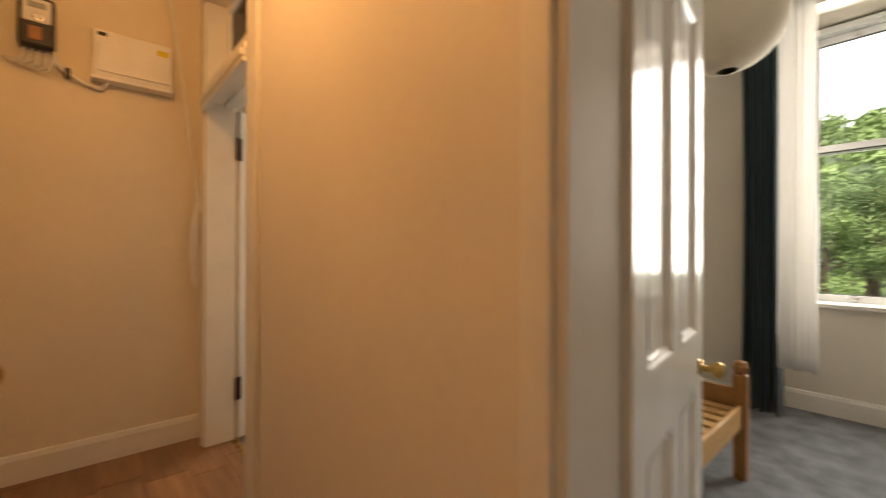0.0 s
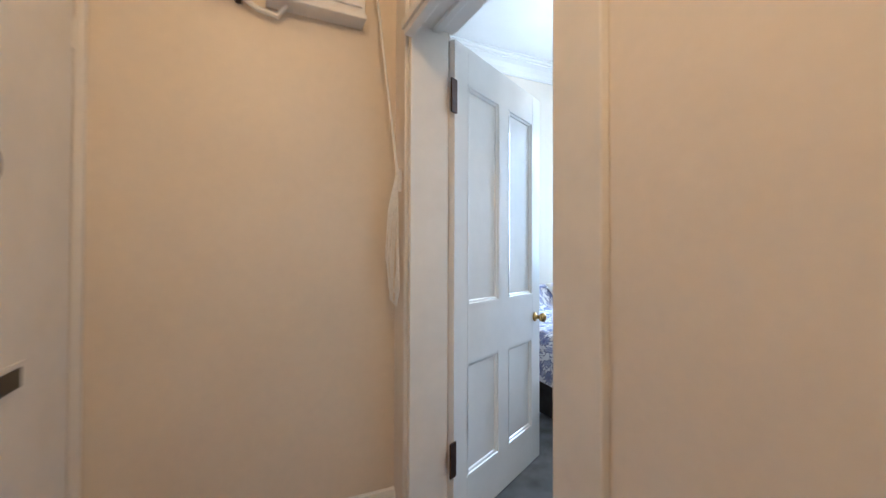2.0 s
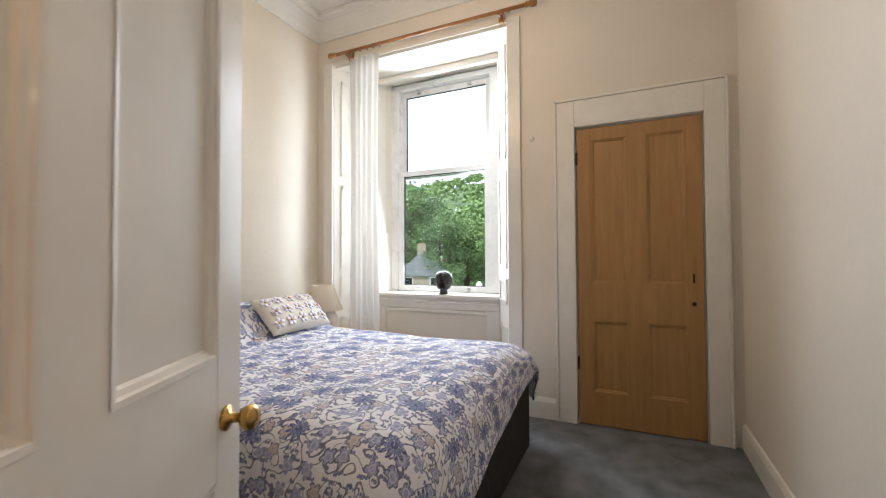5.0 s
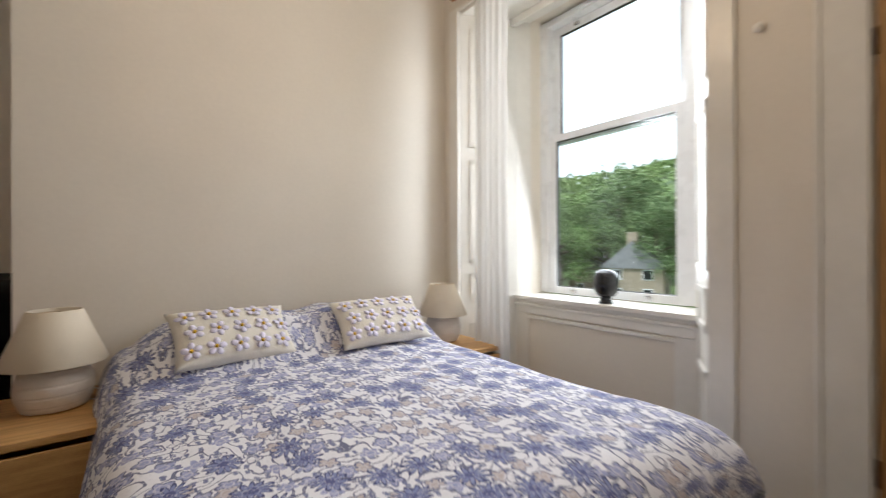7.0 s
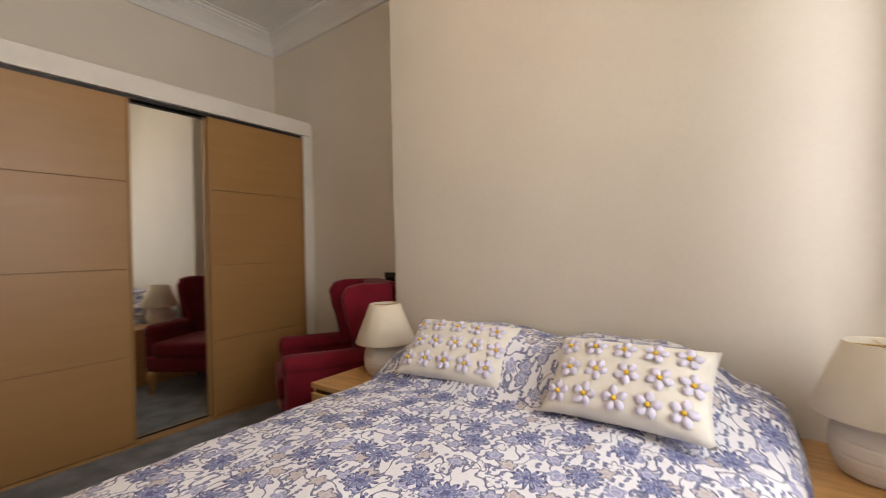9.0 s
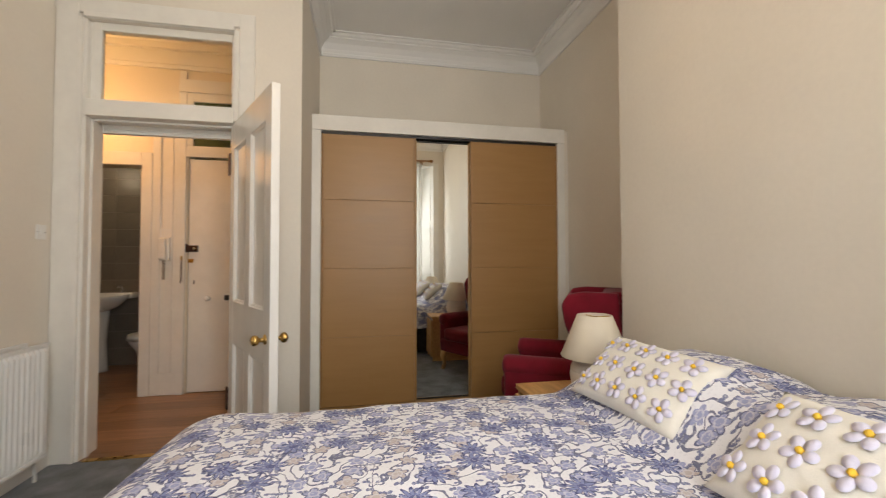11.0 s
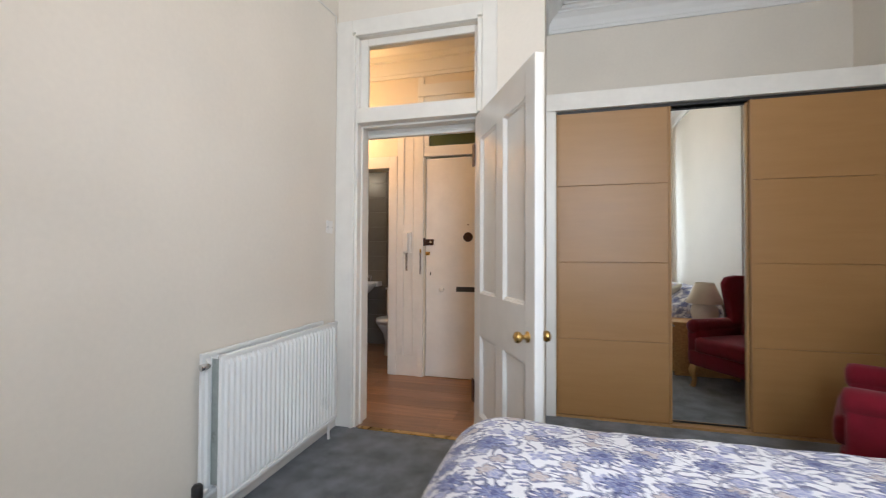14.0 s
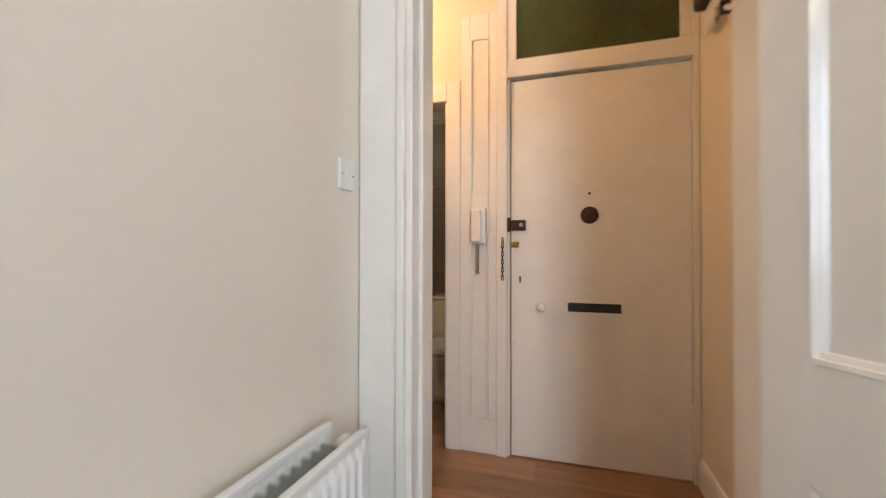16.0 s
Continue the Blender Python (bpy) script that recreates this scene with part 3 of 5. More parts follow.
part("turn_knob", lathe(bmesh.new(), ((0.020, 0), (0.012, 0.006), (0.012, 0.02), (0.023, 0.03), (0.022, 0.045), (0.01, 0.052)), pose(0.02, 0.175, 0.865, 0, 90), 18), GLOSS, d, "small white knob", True)
for z in (0.35, 1.9):
    part("hinge", B(0.02, 0.026, 0.915, 0.935, z - 0.05, z + 0.05), TRIM, d)
ch = empty("door_chain", pose(-1.258, 0.228, 1.24), "dark steel door chain hanging from a bolt", "chain")
part("anchor", B(-0.004, 0.006, -0.008, 0.008, -0.01, 0.03, bevel=0.002), BRASS, ch)
for i in range(9):
    bm = bmesh.new()
    pts = [(0.004 + (0.007 * math.cos(t) if i % 2 else 0), (0 if i % 2 else 0.007 * math.cos(t)), -0.02 - i * 0.023 + 0.015 * math.sin(t)) for t in [k * math.pi / 6 for k in range(13)]]
    part("link", tube(bm, pts, 0.0026, 5), DARKMET, ch)
fl = structure("window_fanlight", B(-1.30, -1.294, 0.305, 1.15, 2.30, 2.72), GREEN, "dark green glass fanlight over the front door", "window")
tp = structure("window_transom", B(-0.048, -0.044, 0.225, 0.995, 2.235, 2.70), GLASS, "clear glass transom pane over the bedroom door", "window")
tp.visible_shadow = False

# ---- bedroom window ----
rev = bmesh.new()
for s in (1, -1):
    y = (lambda v: v) if s > 0 else (lambda v: 4.60 - v)
    prism(rev, [(XE, y(1.463)), (3.60, y(1.667)), (3.72, y(1.70)), (3.72, y(1.46)), (XE, y(1.455))], "z", 0.0, 2.985)
structure("window_reveal", rev, TRIM, "white painted splayed shutter reveals", "window reveal")
for s in (1, -1):
    y = (lambda v: v) if s > 0 else (lambda v: 4.60 - v)
    for z0, z1 in ((0.12, 0.62), (0.80, 1.0), (1.08, 1.85), (1.95, 2.85)):
        bm = bmesh.new()
        t0, t1 = 0.16, 0.86
        for a, b, c, e in ((t0, t1, z0, z0 + 0.03), (t0, t1, z1 - 0.03, z1), (t0, t0 + 0.07, z0, z1), (t1 - 0.07, t1, z0, z1)):
            p = [(XE + 0.4 * k, y(1.463 + 0.204 * k)) for k in (a, b)]
            n = (-0.004, 0.008 * s)
            prism(bm, [p[0], p[1], (p[1][0] + n[0], p[1][1] + n[1]), (p[0][0] + n[0], p[0][1] + n[1])], "z", c, e)
        structure("shutter_panel", bm, TRIM, "white painted shutter panel moulding", "moulding")
frame_of("window_architrave", ((XE - 0.024, XE, 1.362, 1.463, 0, 3.0), (XE - 0.024, XE, 3.14, 3.24, 0, 3.0), (XE - 0.018, XE, 1.463, 3.14, 2.975, 3.0)), TRIM, "white painted window architrave", "window frame")
frame_of("window_apron", ((3.585, 3.60, 1.66, 2.94, 0.70, 0.80), (3.572, 3.60, 1.655, 2.945, 0.755, 0.775), (3.59, 3.60, 1.66, 1.78, 0, 0.70), (3.59, 3.60, 2.82, 2.94, 0, 0.70), (3.585, 3.60, 1.78, 2.82, 0.0, 0.16),
                          (3.582, 3.60, 1.78, 2.82, 0.665, 0.69)), TRIM, "white painted panelling below the window sill", "window panel")
frame_of("window_soffit", ((3.21, 3.72, 1.47, 3.13, 2.955, 2.985), (3.56, 3.60, 1.64, 2.96, 2.90, 2.955)), TRIM, "white painted soffit of the window recess", "window reveal")
structure("window_sill", B(3.555, 3.86, 1.655, 2.945, 0.80, 0.832, bevel=0.006), TRIM, "white painted window sill", "window sill")


def sash_window(m, w, z0, zm, z1, label, group):
    """A vertical sliding window in white plastic: box frame, two sashes, panes and catches; local y across, z up."""
    win = empty("window_sash", m, label, "window", group)
    win["kind"] = "structure"
    h = w / 2
    for y0, y1 in ((-h - 0.15, -h - 0.062), (h + 0.062, h + 0.15)):
        part("jamb", B(-0.07, 0.07, y0, y1, z0 - 0.05, z1 + 0.11, bevel=0.003), UPVC, win)
    part("head", B(-0.07, 0.07, -h - 0.062, h + 0.062, z1 + 0.06, z1 + 0.11, bevel=0.003), UPVC, win)
    part("trickle_vent", B(-0.085, -0.07, -0.24, 0.24, z1 + 0.075, z1 + 0.10, bevel=0.003), UPVC, win)
    for name, x, a, b, lo, hi in (("upper_sash", 0.025, zm, z1, 0.045, 0.055), ("lower_sash", -0.03, z0, zm - 0.03, 0.055, 0.05)):
        bm = bmesh.new()
        for r in ((-h - 0.06, -h, a - lo, b + hi), (h, h + 0.06, a - lo, b + hi), (-h, h, a - lo, a), (-h, h, b, b + hi)):
            box(bm, x - 0.024, x + 0.024, *r, bevel=0.004)
        sash = part(name, bm, UPVC, win)
        seal = bmesh.new()
        for r in ((-h, -h + 0.005, a, b), (h - 0.005, h, a, b), (-h, h, a, a + 0.005), (-h, h, b - 0.005, b)):
            box(seal, x - 0.010, x + 0.010, *r)
        part("seal", seal, DKPLAS, sash, "thin dark rubber seal")
        p = part("pane", B(x - 0.003, x + 0.003, -h + 0.005, h - 0.005, a + 0.005, b - 0.005), GLASS, sash, "clear glass pane")
        p.visible_shadow = False
        for yy in (-0.28, 0.28):
            part("catch", B(x - 0.042, x - 0.024, yy - 0.02, yy + 0.02, a - 0.04 if name == "lower_sash" else b + 0.01, a - 0.015 if name == "lower_sash" else b + 0.035, bevel=0.004), CHROME, sash, "small metal catch")
    return win


sash_window(pose(3.905, 2.322, 0), 0.885, 0.892, 2.045, 2.86, "white plastic sliding sash window looking on trees", "sash windows")
sash_window(pose(3.70, -1.85, 0), 1.00, 0.885, 2.03, 2.86, "white plastic sash window of the second bedroom", "sash windows")
structure("window_sill_second", B(3.40, 3.64, -2.54, -1.16, 0.80, 0.832, bevel=0.006), TRIM, "white painted window sill", "window sill")
structure("window_liner_second", boxes((3.30, 3.72, -1.20, -1.145, 0.834, 2.99), (3.30, 3.72, -2.555, -2.50, 0.834, 2.99)), TRIM, "white painted window lining", "window reveal")


# ---- curtains ----
def curtain(name, x, y0, y1, z0, z1, folds, depth, mat, label, seed):
    bm = bmesh.new()
    rnd = random.Random(seed)
    ph = [rnd.uniform(0, 6.28) for _ in range(4)]
    nu, nv = 110, 26
    grid = []
    for j in range(nv + 1):
        v = j / nv
        row = []
        for i in range(nu + 1):
            u = i / nu
            w = math.sin(u * folds * 2 * math.pi + ph[0] + 0.5 * math.sin(v * 3 + ph[1])) + 0.4 * math.sin(u * folds * 4.7 + ph[2] + v)
            spread = 1 - 0.12 * math.sin(v * math.pi) + 0.05 * v
            yy = (y0 + y1) / 2 + (u - 0.5) * (y1 - y0) * spread
            row.append(bm.verts.new((x + depth * w * (0.6 + 0.4 * v), yy, z1 - (z1 - z0) * v - 0.006 * math.sin(u * 17))))
        grid.append(row)
    for a, b in zip(grid, grid[1:]):
        for i in range(nu):
            bm.faces.new((a[i], a[i + 1], b[i + 1], b[i]))
    ob = part(name, bm, mat, smooth=True)
    mod = ob.modifiers.new("thickness", "SOLIDIFY")
    mod.thickness = 0.0015
    return tagged(ob, label, "curtain")


curtain("sheer_curtain", 3.160, 2.62, 2.93, 0.42, 2.985, 5, 0.020, SHEER, "white sheer voile curtain gathered beside the window", 3)
rod = empty("curtain_rod", pose(3.10, 0, 3.02), "varnished wooden curtain pole with turned finials", "curtain rod")
part("pole", tube(bmesh.new(), [(0, 1.30, 0), (0, 3.03, 0)], 0.014, 12), RODWOOD, rod, smooth=True)
for y, s in ((1.30, -1), (3.03, 1)):
    part("finial", lathe(bmesh.new(), ((0.014, 0), (0.022, 0.006), (0.022, 0.016), (0.015, 0.022), (0.026, 0.05), (0.024, 0.075), (0.012, 0.088)), pose(0, y, 0, -90 * s), 16), RODWOOD, rod, smooth=True)
for y in (1.50, 2.92):
    bm = B(0.06, 0.098, y - 0.02, y + 0.02, -0.05, 0.03, bevel=0.005)
    tube(bm, [(0.09, y, -0.012), (0.02, y, -0.022), (0, y, -0.014)], 0.010)
    part("bracket", bm, RODWOOD, rod)
for y in (1.42, 1.47, 2.56, 2.63, 2.70, 2.77, 2.84, 2.89):
    bm = bmesh.new()
    tube(bm, [(0.019 * math.cos(k * math.pi / 8), y, 0.019 * math.sin(k * math.pi / 8) - 0.006) for k in range(17)], 0.0035, 5)
    part("ring", bm, RODWOOD, rod)


# ---- bed ----
BX0, BX1, BY0, BY1 = 1.18, 2.63, 1.185, 3.29
bed = empty("divan_bed", pose(0, 0, 0), "double divan bed with dark fabric base and mattress", "bed")
for y0, y1 in ((BY0, 2.18), (2.184, BY1)):
    part("divan_base", B(BX0, BX1, y0, y1, 0.035, 0.40, bevel=0.012), DIVAN, bed)
part("mattress", B(BX0 + 0.005, BX1 - 0.005, BY0 + 0.07, BY1, 0.402, 0.605, bevel=0.085), SHEET, bed, "pale green mattress with fitted sheet")
for x in (BX0 + 0.08, BX1 - 0.08):
    for y in (BY0 + 0.09, BY1 - 0.1):
        part("castor", lathe(bmesh.new(), ((0.02, 0), (0.025, 0.01), (0.025, 0.03), (0.015, 0.04)), pose(x, y, 0), 12), DKPLAS, bed)
for x in (BX0 + 0.43, BX1 - 0.50):
    part("pillow", B(x - 0.27, x + 0.27, 2.95, 3.22, 0.62, 0.74, bevel=0.06), SHEET, bed, "bed pillow under the duvet")


def duvet():
    bm = bmesh.new()
    uvl = bm.loops.layers.uv.new("UVMap")
    nx, ny = 120, 150
    wx, wy0 = 0.36, 0.42
    x0, x1, y0, y1 = BX0 - wx, BX1 + 0.40, BY0 - wy0, BY1 - 0.01
    grid, flat = [], []
    for j in range(ny + 1):
        row, fr = [], []
        for i in range(nx + 1):
            u, v = x0 + (x1 - x0) * i / nx, y0 + (y1 - y0) * j / ny
            # the hem runs higher along the foot towards the window side
            k = (u - BX0) / (BX1 - BX0)
            v2 = v if v > BY0 else BY0 - (BY0 - v) * (0.26 + 0.30 * (1 - min(1, max(0, k))) + 0.42 * math.exp(-max(0, k) / 0.16))
            # and falls lower at the side towards the foot corner
            u2 = u if u < BX1 else BX1 + (u - BX1) * 1.0
            if u < BX0:
                u2 = BX0 - (BX0 - u) * (0.70 + 0.30 * math.exp(-max(0, v - BY0) / 0.45))
            cx, cy = min(max(u2, BX0 + 0.06), BX1 + 0.02), max(v2, BY0 + 0.16)
            dx, dy = u2 - cx, v2 - cy
            d = math.hypot(dx, dy)
            n = noise.noise((u * 3.1, v * 3.1, 0.3)), noise.noise((u * 9, v * 9, 2.0)), noise.noise((u * 1.3 + 4, v * 1.3, 5.0))
            top = 0.655 + 0.012 * n[0] + 0.005 * n[1] + 0.012 * n[2]
            top -= 0.020 * max(0, abs(u - 1.92) / 0.7) ** 3
            h = min(1, max(0, (v - 2.68) / 0.28))
            top += 0.205 * h * h * (3 - 2 * h) * (1 - 0.16 * math.exp(-((u - 1.95) / 0.10) ** 2)) * (1 - 0.5 * max(0, (abs(u - 1.92) - 0.45) / 0.25) ** 2 if abs(u - 1.92) < 0.7 else 0.5)
            if v > 3.18:
                top -= 0.5 * (v - 3.18) ** 1.2
            r = 0.13 + 0.09 * min(1, max(0, (BY0 + 0.5 - v) / 0.4))
            if d > 0:
                ex, ey = dx / d, dy / d
                a = min(d / r, 1.45)
                out = r * math.sin(a)
                down = r * (1 - math.cos(a))
                if d > 1.45 * r:
                    rest = d - 1.45 * r
                    fold = 0.5 + 0.5 * math.sin((u * ey - v * ex) * 11 + 2 * n[2])
                    out += rest * (0.12 + 0.12 * fold) + 0.006
                    down += rest * 0.97
                p = (cx + ex * out, cy + ey * out, top - down)
            else:
                p = (u2, v2, top)
            row.append(bm.verts.new(p))
            fr.append((u, v))
        grid.append(row), flat.append(fr)
    for j in range(ny):
        for i in range(nx):
            f = bm.faces.new((grid[j][i], grid[j][i + 1], grid[j + 1][i + 1], grid[j + 1][i]))
            for lp, (a, b) in zip(f.loops, ((j, i), (j, i + 1), (j + 1, i + 1), (j + 1, i))):
                lp[uvl].uv = flat[a][b]
    ob = part("duvet", bm, FLORAL, smooth=True)
    mod = ob.modifiers.new("thickness", "SOLIDIFY")
    mod.thickness, mod.offset = 0.012, -1
    return tagged(ob, "white duvet with blue and mauve floral print spread over the bed", "duvet")


duvet()


def felt_cushion(m, label):
    c = empty("cushion", m, label, "cushion", "daisy cushions")
    W, H, T = 0.26, 0.16, 0.062
    bm = bmesh.new()

    def thick(a, b):
        return T * max(0.0, (1 - abs(a) ** 2.6) * (1 - abs(b) ** 2.6)) ** 0.5

    def place(a, b):
        pinch = 1 - 0.07 * (1 - abs(b) ** 2) * abs(a) ** 3
        pin2 = 1 - 0.09 * (1 - abs(a) ** 2) * abs(b) ** 3
        return W * a * pinch, H * b * pin2
    n = 26
    sides = []
    for s in (1, -1):
        g = []
        for j in range(n + 1):
            row = []
            for i in range(n + 1):
                a, b = i / n * 2 - 1, j / n * 2 - 1
                x, y = place(a, b)
                row.append(bm.verts.new((x, y, s * (thick(a, b) * (1 + 0.10 * noise.noise((a * 2.5, b * 2.5, s))) + 0.001))))
            g.append(row)
        for q, r in zip(g, g[1:]):
            for i in range(n):
                bm.faces.new((q[i], q[i + 1], r[i + 1], r[i]))
        sides.append(g)
    bmesh.ops.remove_doubles(bm, verts=bm.verts, dist=0.0025)
    part("cover", bm, CUSH, c, "cream felt cover", True)
    rnd = random.Random(4)
    for j in range(3):
        for i in range(5):
            a, b = -0.74 + i * 0.37 + (0.06 if j % 2 else -0.03), -0.60 + j * 0.58
            x, y = place(a, b)
            z = thick(a, b) * 1.02 + 0.0015
            gx = (thick(a + 0.03, b) - thick(a - 0.03, b)) / (0.06 * W)
            gy = (thick(a, b + 0.03) - thick(a, b - 0.03)) / (0.06 * H)
            bm = bmesh.new()
            t0 = rnd.uniform(0, 1.2)
            for k in range(5):
                t = t0 + k * 2 * math.pi / 5
                ring = []
                for q in range(12):
                    s = q * math.pi / 6
                    px, py = 0.024 + 0.017 * math.cos(s), 0.0135 * math.sin(s)
                    lx, ly = px * math.cos(t) - py * math.sin(t), px * math.sin(t) + py * math.cos(t)
                    ring.append((x + lx, y + ly, z + gx * lx + gy * ly + 0.0015))
                lo, hi = [bm.verts.new(p) for p in ring], [bm.verts.new((p[0], p[1], p[2] + 0.0015)) for p in ring]
                cx = bm.verts.new((x + 0.024 * math.cos(t), y + 0.024 * math.sin(t), z + gx * 0.024 * math.cos(t) + gy * 0.024 * math.sin(t) + 0.0035))
                for q in range(12):
                    bm.faces.new((lo[q], lo[(q + 1) % 12], hi[(q + 1) % 12], hi[q])), bm.faces.new((hi[q], hi[(q + 1) % 12], cx))
            fl = part("daisy", bm, PETAL, c, "lilac felt daisy with yellow centre", True)
            part("centre", lathe(bmesh.new(), ((0.0075, 0), (0.0075, 0.007), (0.004, 0.010)), pose(x, y, z + 0.002), 10), YELLOW, fl, smooth=True)
    return c


felt_cushion(pose(1.602, 2.850, 0.788, 41, 1, 6), "cream felt cushion with lilac daisies on the duvet")
felt_cushion(pose(2.325, 2.775, 0.788, 42, -1, -3), "cream felt cushion with lilac daisies near the window")


# ---- bedside tables and lamps ----
def bedside_table(x0, x1, y0, y1, label):
    t = empty("bedside_table", pose(x0, y0, 0), label, "bedside table", "bedside tables")
    w, d = x1 - x0, y1 - y0
    part("top", B(-0.008, w + 0.008, -0.012, d, 0.512, 0.540, bevel=0.003), BEECH, t)
    for a in (0, w - 0.02):
        part("side_panel", B(a, a + 0.02, 0.0, d, 0, 0.512), BEECH, t)
    part("back_panel", B(0.02, w - 0.02, d - 0.012, d - 0.002, 0.04, 0.511), BEECH, t)
    for z0, z1 in ((0.05, 0.265), (0.277, 0.490)):
        dr = part("drawer_front", B(0.003, w - 0.003, -0.018, -0.001, z0, z1, bevel=0.002), BEECH, t)
    part("plinth", B(0.02, w - 0.02, 0.03, 0.05, 0, 0.05), BEECH, t)
    return t


bedside_table(0.755, 1.15, 2.71, 3.30, "beech veneer two-drawer bedside table by the armchair")
bedside_table(2.775, 3.185, 2.71, 3.26, "beech veneer two-drawer bedside table near the window")


def table_lamp(x, y, z, label):
    t = empty("table_lamp", pose(x, y, z), label, "lamp", "bedside lamps")
    prof = [(0.075, 0.0), (0.085, 0.004)]
    for i in range(41):
        a = i / 40
        r = 0.088 + 0.038 * math.sin(math.pi * (0.12 + 0.80 * a)) ** 0.8
        groove = 0.0025 if i % 10 == 5 else 0
        prof.append((r - groove, 0.006 + 0.168 * a))
    prof += [(0.075, 0.180), (0.03, 0.186), (0.018, 0.20)]
    part("base", lathe(bmesh.new(), prof, None, 36), CERAM, t, "ribbed off-white ceramic base", True)
    part("lamp_holder", lathe(bmesh.new(), ((0.014, 0.2), (0.014, 0.30), (0.010, 0.31)), None, 14), PLASTIC, t)
    bm = lathe(bmesh.new(), ((0.170, 0.182), (0.172, 0.185), (0.088, 0.396), (0.086, 0.398), (0.084, 0.396), (0.168, 0.185), (0.170, 0.182)), None, 40, caps=False)
    part("shade", bm, SHADE, t, "cream fabric cone shade", True)
    bm = bmesh.new()
    tube(bm, [(-0.085, 0, 0.388), (0.085, 0, 0.388)], 0.0025, 5), tube(bm, [(0, -0.085, 0.388), (0, 0.085, 0.388)], 0.0025, 5), tube(bm, [(0, 0, 0.30), (0, 0, 0.388)], 0.004, 6)
    part("shade_ring", bm, BRASS, t)
    return t


table_lamp(0.970, 3.05, 0.540, "cream lamp with ribbed ceramic base on a bedside table")
table_lamp(2.975, 3.07, 0.540, "cream lamp with ribbed ceramic base near the curtain")
fx = part("lamp_flex", tube(bmesh.new(), [(1.06, 3.08, 0.544), (1.095, 3.05, 0.546), (1.125, 3.09, 0.546), (1.11, 3.18, 0.545), (1.07, 3.28, 0.544)], 0.0035, 6), PLASTIC)
tagged(fx, "pale lamp flex lying on the bedside table", "cable")


# ---- armchair ----
def soft(x0, x1, y0, y1, z0, z1, r=0.05):
    bm = B(x0, x1, y0, y1, z0, z1)
    bmesh.ops.bevel(bm, geom=list(bm.edges), offset=r, segments=4, profile=0.6, affect="EDGES")
    return bm


ch = empty("wing_armchair", pose(0.315, 3.21, 0, 0, 0, -31), "burgundy velour wing armchair with pale wooden legs", "armchair")
part("seat_frame", soft(-0.33, 0.33, -0.36, 0.26, 0.20, 0.34, 0.03), BURG, ch, smooth=True)
part("seat_cushion", soft(-0.25, 0.25, -0.385, 0.22, 0.33, 0.47, 0.05), BURG, ch, smooth=True)
bm = soft(-0.26, 0.26, 0.16, 0.32, 0.30, 1.03, 0.06)
for v in bm.verts:
    v.co.y += (v.co.z - 0.4) * 0.16
part("backrest", bm, BURG, ch, smooth=True)
for s in (1, -1):
    part("arm", soft(min(s * 0.24, s * 0.36), max(s * 0.24, s * 0.36), -0.34, 0.26, 0.22, 0.545, 0.03), BURG, ch, smooth=True)
    bm = bmesh.new()
    lathe(bm, ((0.03, 0), (0.062, 0.012), (0.068, 0.04), (0.066, 0.58), (0.05, 0.60)), pose(s * 0.30, -0.355, 0.555, -90), 20)
    part("arm_roll", bm, BURG, ch, smooth=True)
    bm = bmesh.new()
    wing = [(0.28, 0.50), (0.06, 0.55), (0.10, 0.66), (0.03, 0.82), (0.01, 0.95), (0.05, 1.015), (0.14, 1.03), (0.34, 1.025), (0.36, 0.7)]
    prism(bm, wing, "x", s * 0.235, s * 0.305)
    bmesh.ops.bevel(bm, geom=list(bm.edges), offset=0.022, segments=3, profile=0.6, affect="EDGES")
    for v in bm.verts:
        v.co.x += s * max(0, 0.1 - v.co.y) * 0.15
    part("wing", bm, BURG, ch, smooth=True)
    for y in (-0.31, 0.24):
        part("leg", tube(bmesh.new(), [(s * 0.285, y, 0.22), (s * 0.295, y - 0.03, 0.15), (s * 0.29, y - 0.015, 0.06), (s * 0.30, y - 0.03, 0.0)], [0.042, 0.036, 0.020, 0.024], 10), BEECH, ch, "pale wooden cabriole leg", True)
# plain dark board standing in for an unidentified dark object behind the chair
tb = empty("folded_table", pose(0.56, 3.665, 0, -4), "plain dark board leaning behind the armchair", "board")
part("board", B(-0.24, 0.235, -0.012, 0.012, 0, 1.07, bevel=0.004), BLACK, tb)
part("edge_strip", B(-0.24, 0.235, -0.016, -0.012, 1.035, 1.07, bevel=0.001), DKPLAS, tb)

# ---- wardrobe ----
wr = empty("sliding_wardrobe", pose(0, 0, 0), "built-in wardrobe with oak veneer and mirror sliding doors", "wardrobe")
X0 = -0.60
part("frame_post", B(X0 - 0.08, X0 + 0.03, 1.452, 1.525, 0, 2.306, bevel=0.003), TRIM, wr, "white painted frame")
part("frame_post", B(X0 - 0.08, X0 + 0.03, 3.63, 3.70, 0, 2.306, bevel=0.003), TRIM, wr, "white painted frame")
part("frame_filler", B(X0 - 0.08, X0 + 0.0, 3.70, 3.748, 0, 2.43), WALL, wr)
part("frame_head", B(X0 - 0.08, X0 + 0.035, 1.452, 3.70, 2.306, 2.435, bevel=0.004), TRIM, wr, "white painted fascia")
part("roof_panel", B(-1.198, X0 - 0.08, 1.452, 3.748, 2.40, 2.42), TRIM, wr)
part("floor_track", B(X0 - 0.07, X0 + 0.02, 1.525, 3.63, 0.0, 0.018), PINE, wr)
part("head_track", B(X0 - 0.07, X0 + 0.0, 1.525, 3.63, 2.285, 2.305), DKPLAS, wr, "dark sliding track")
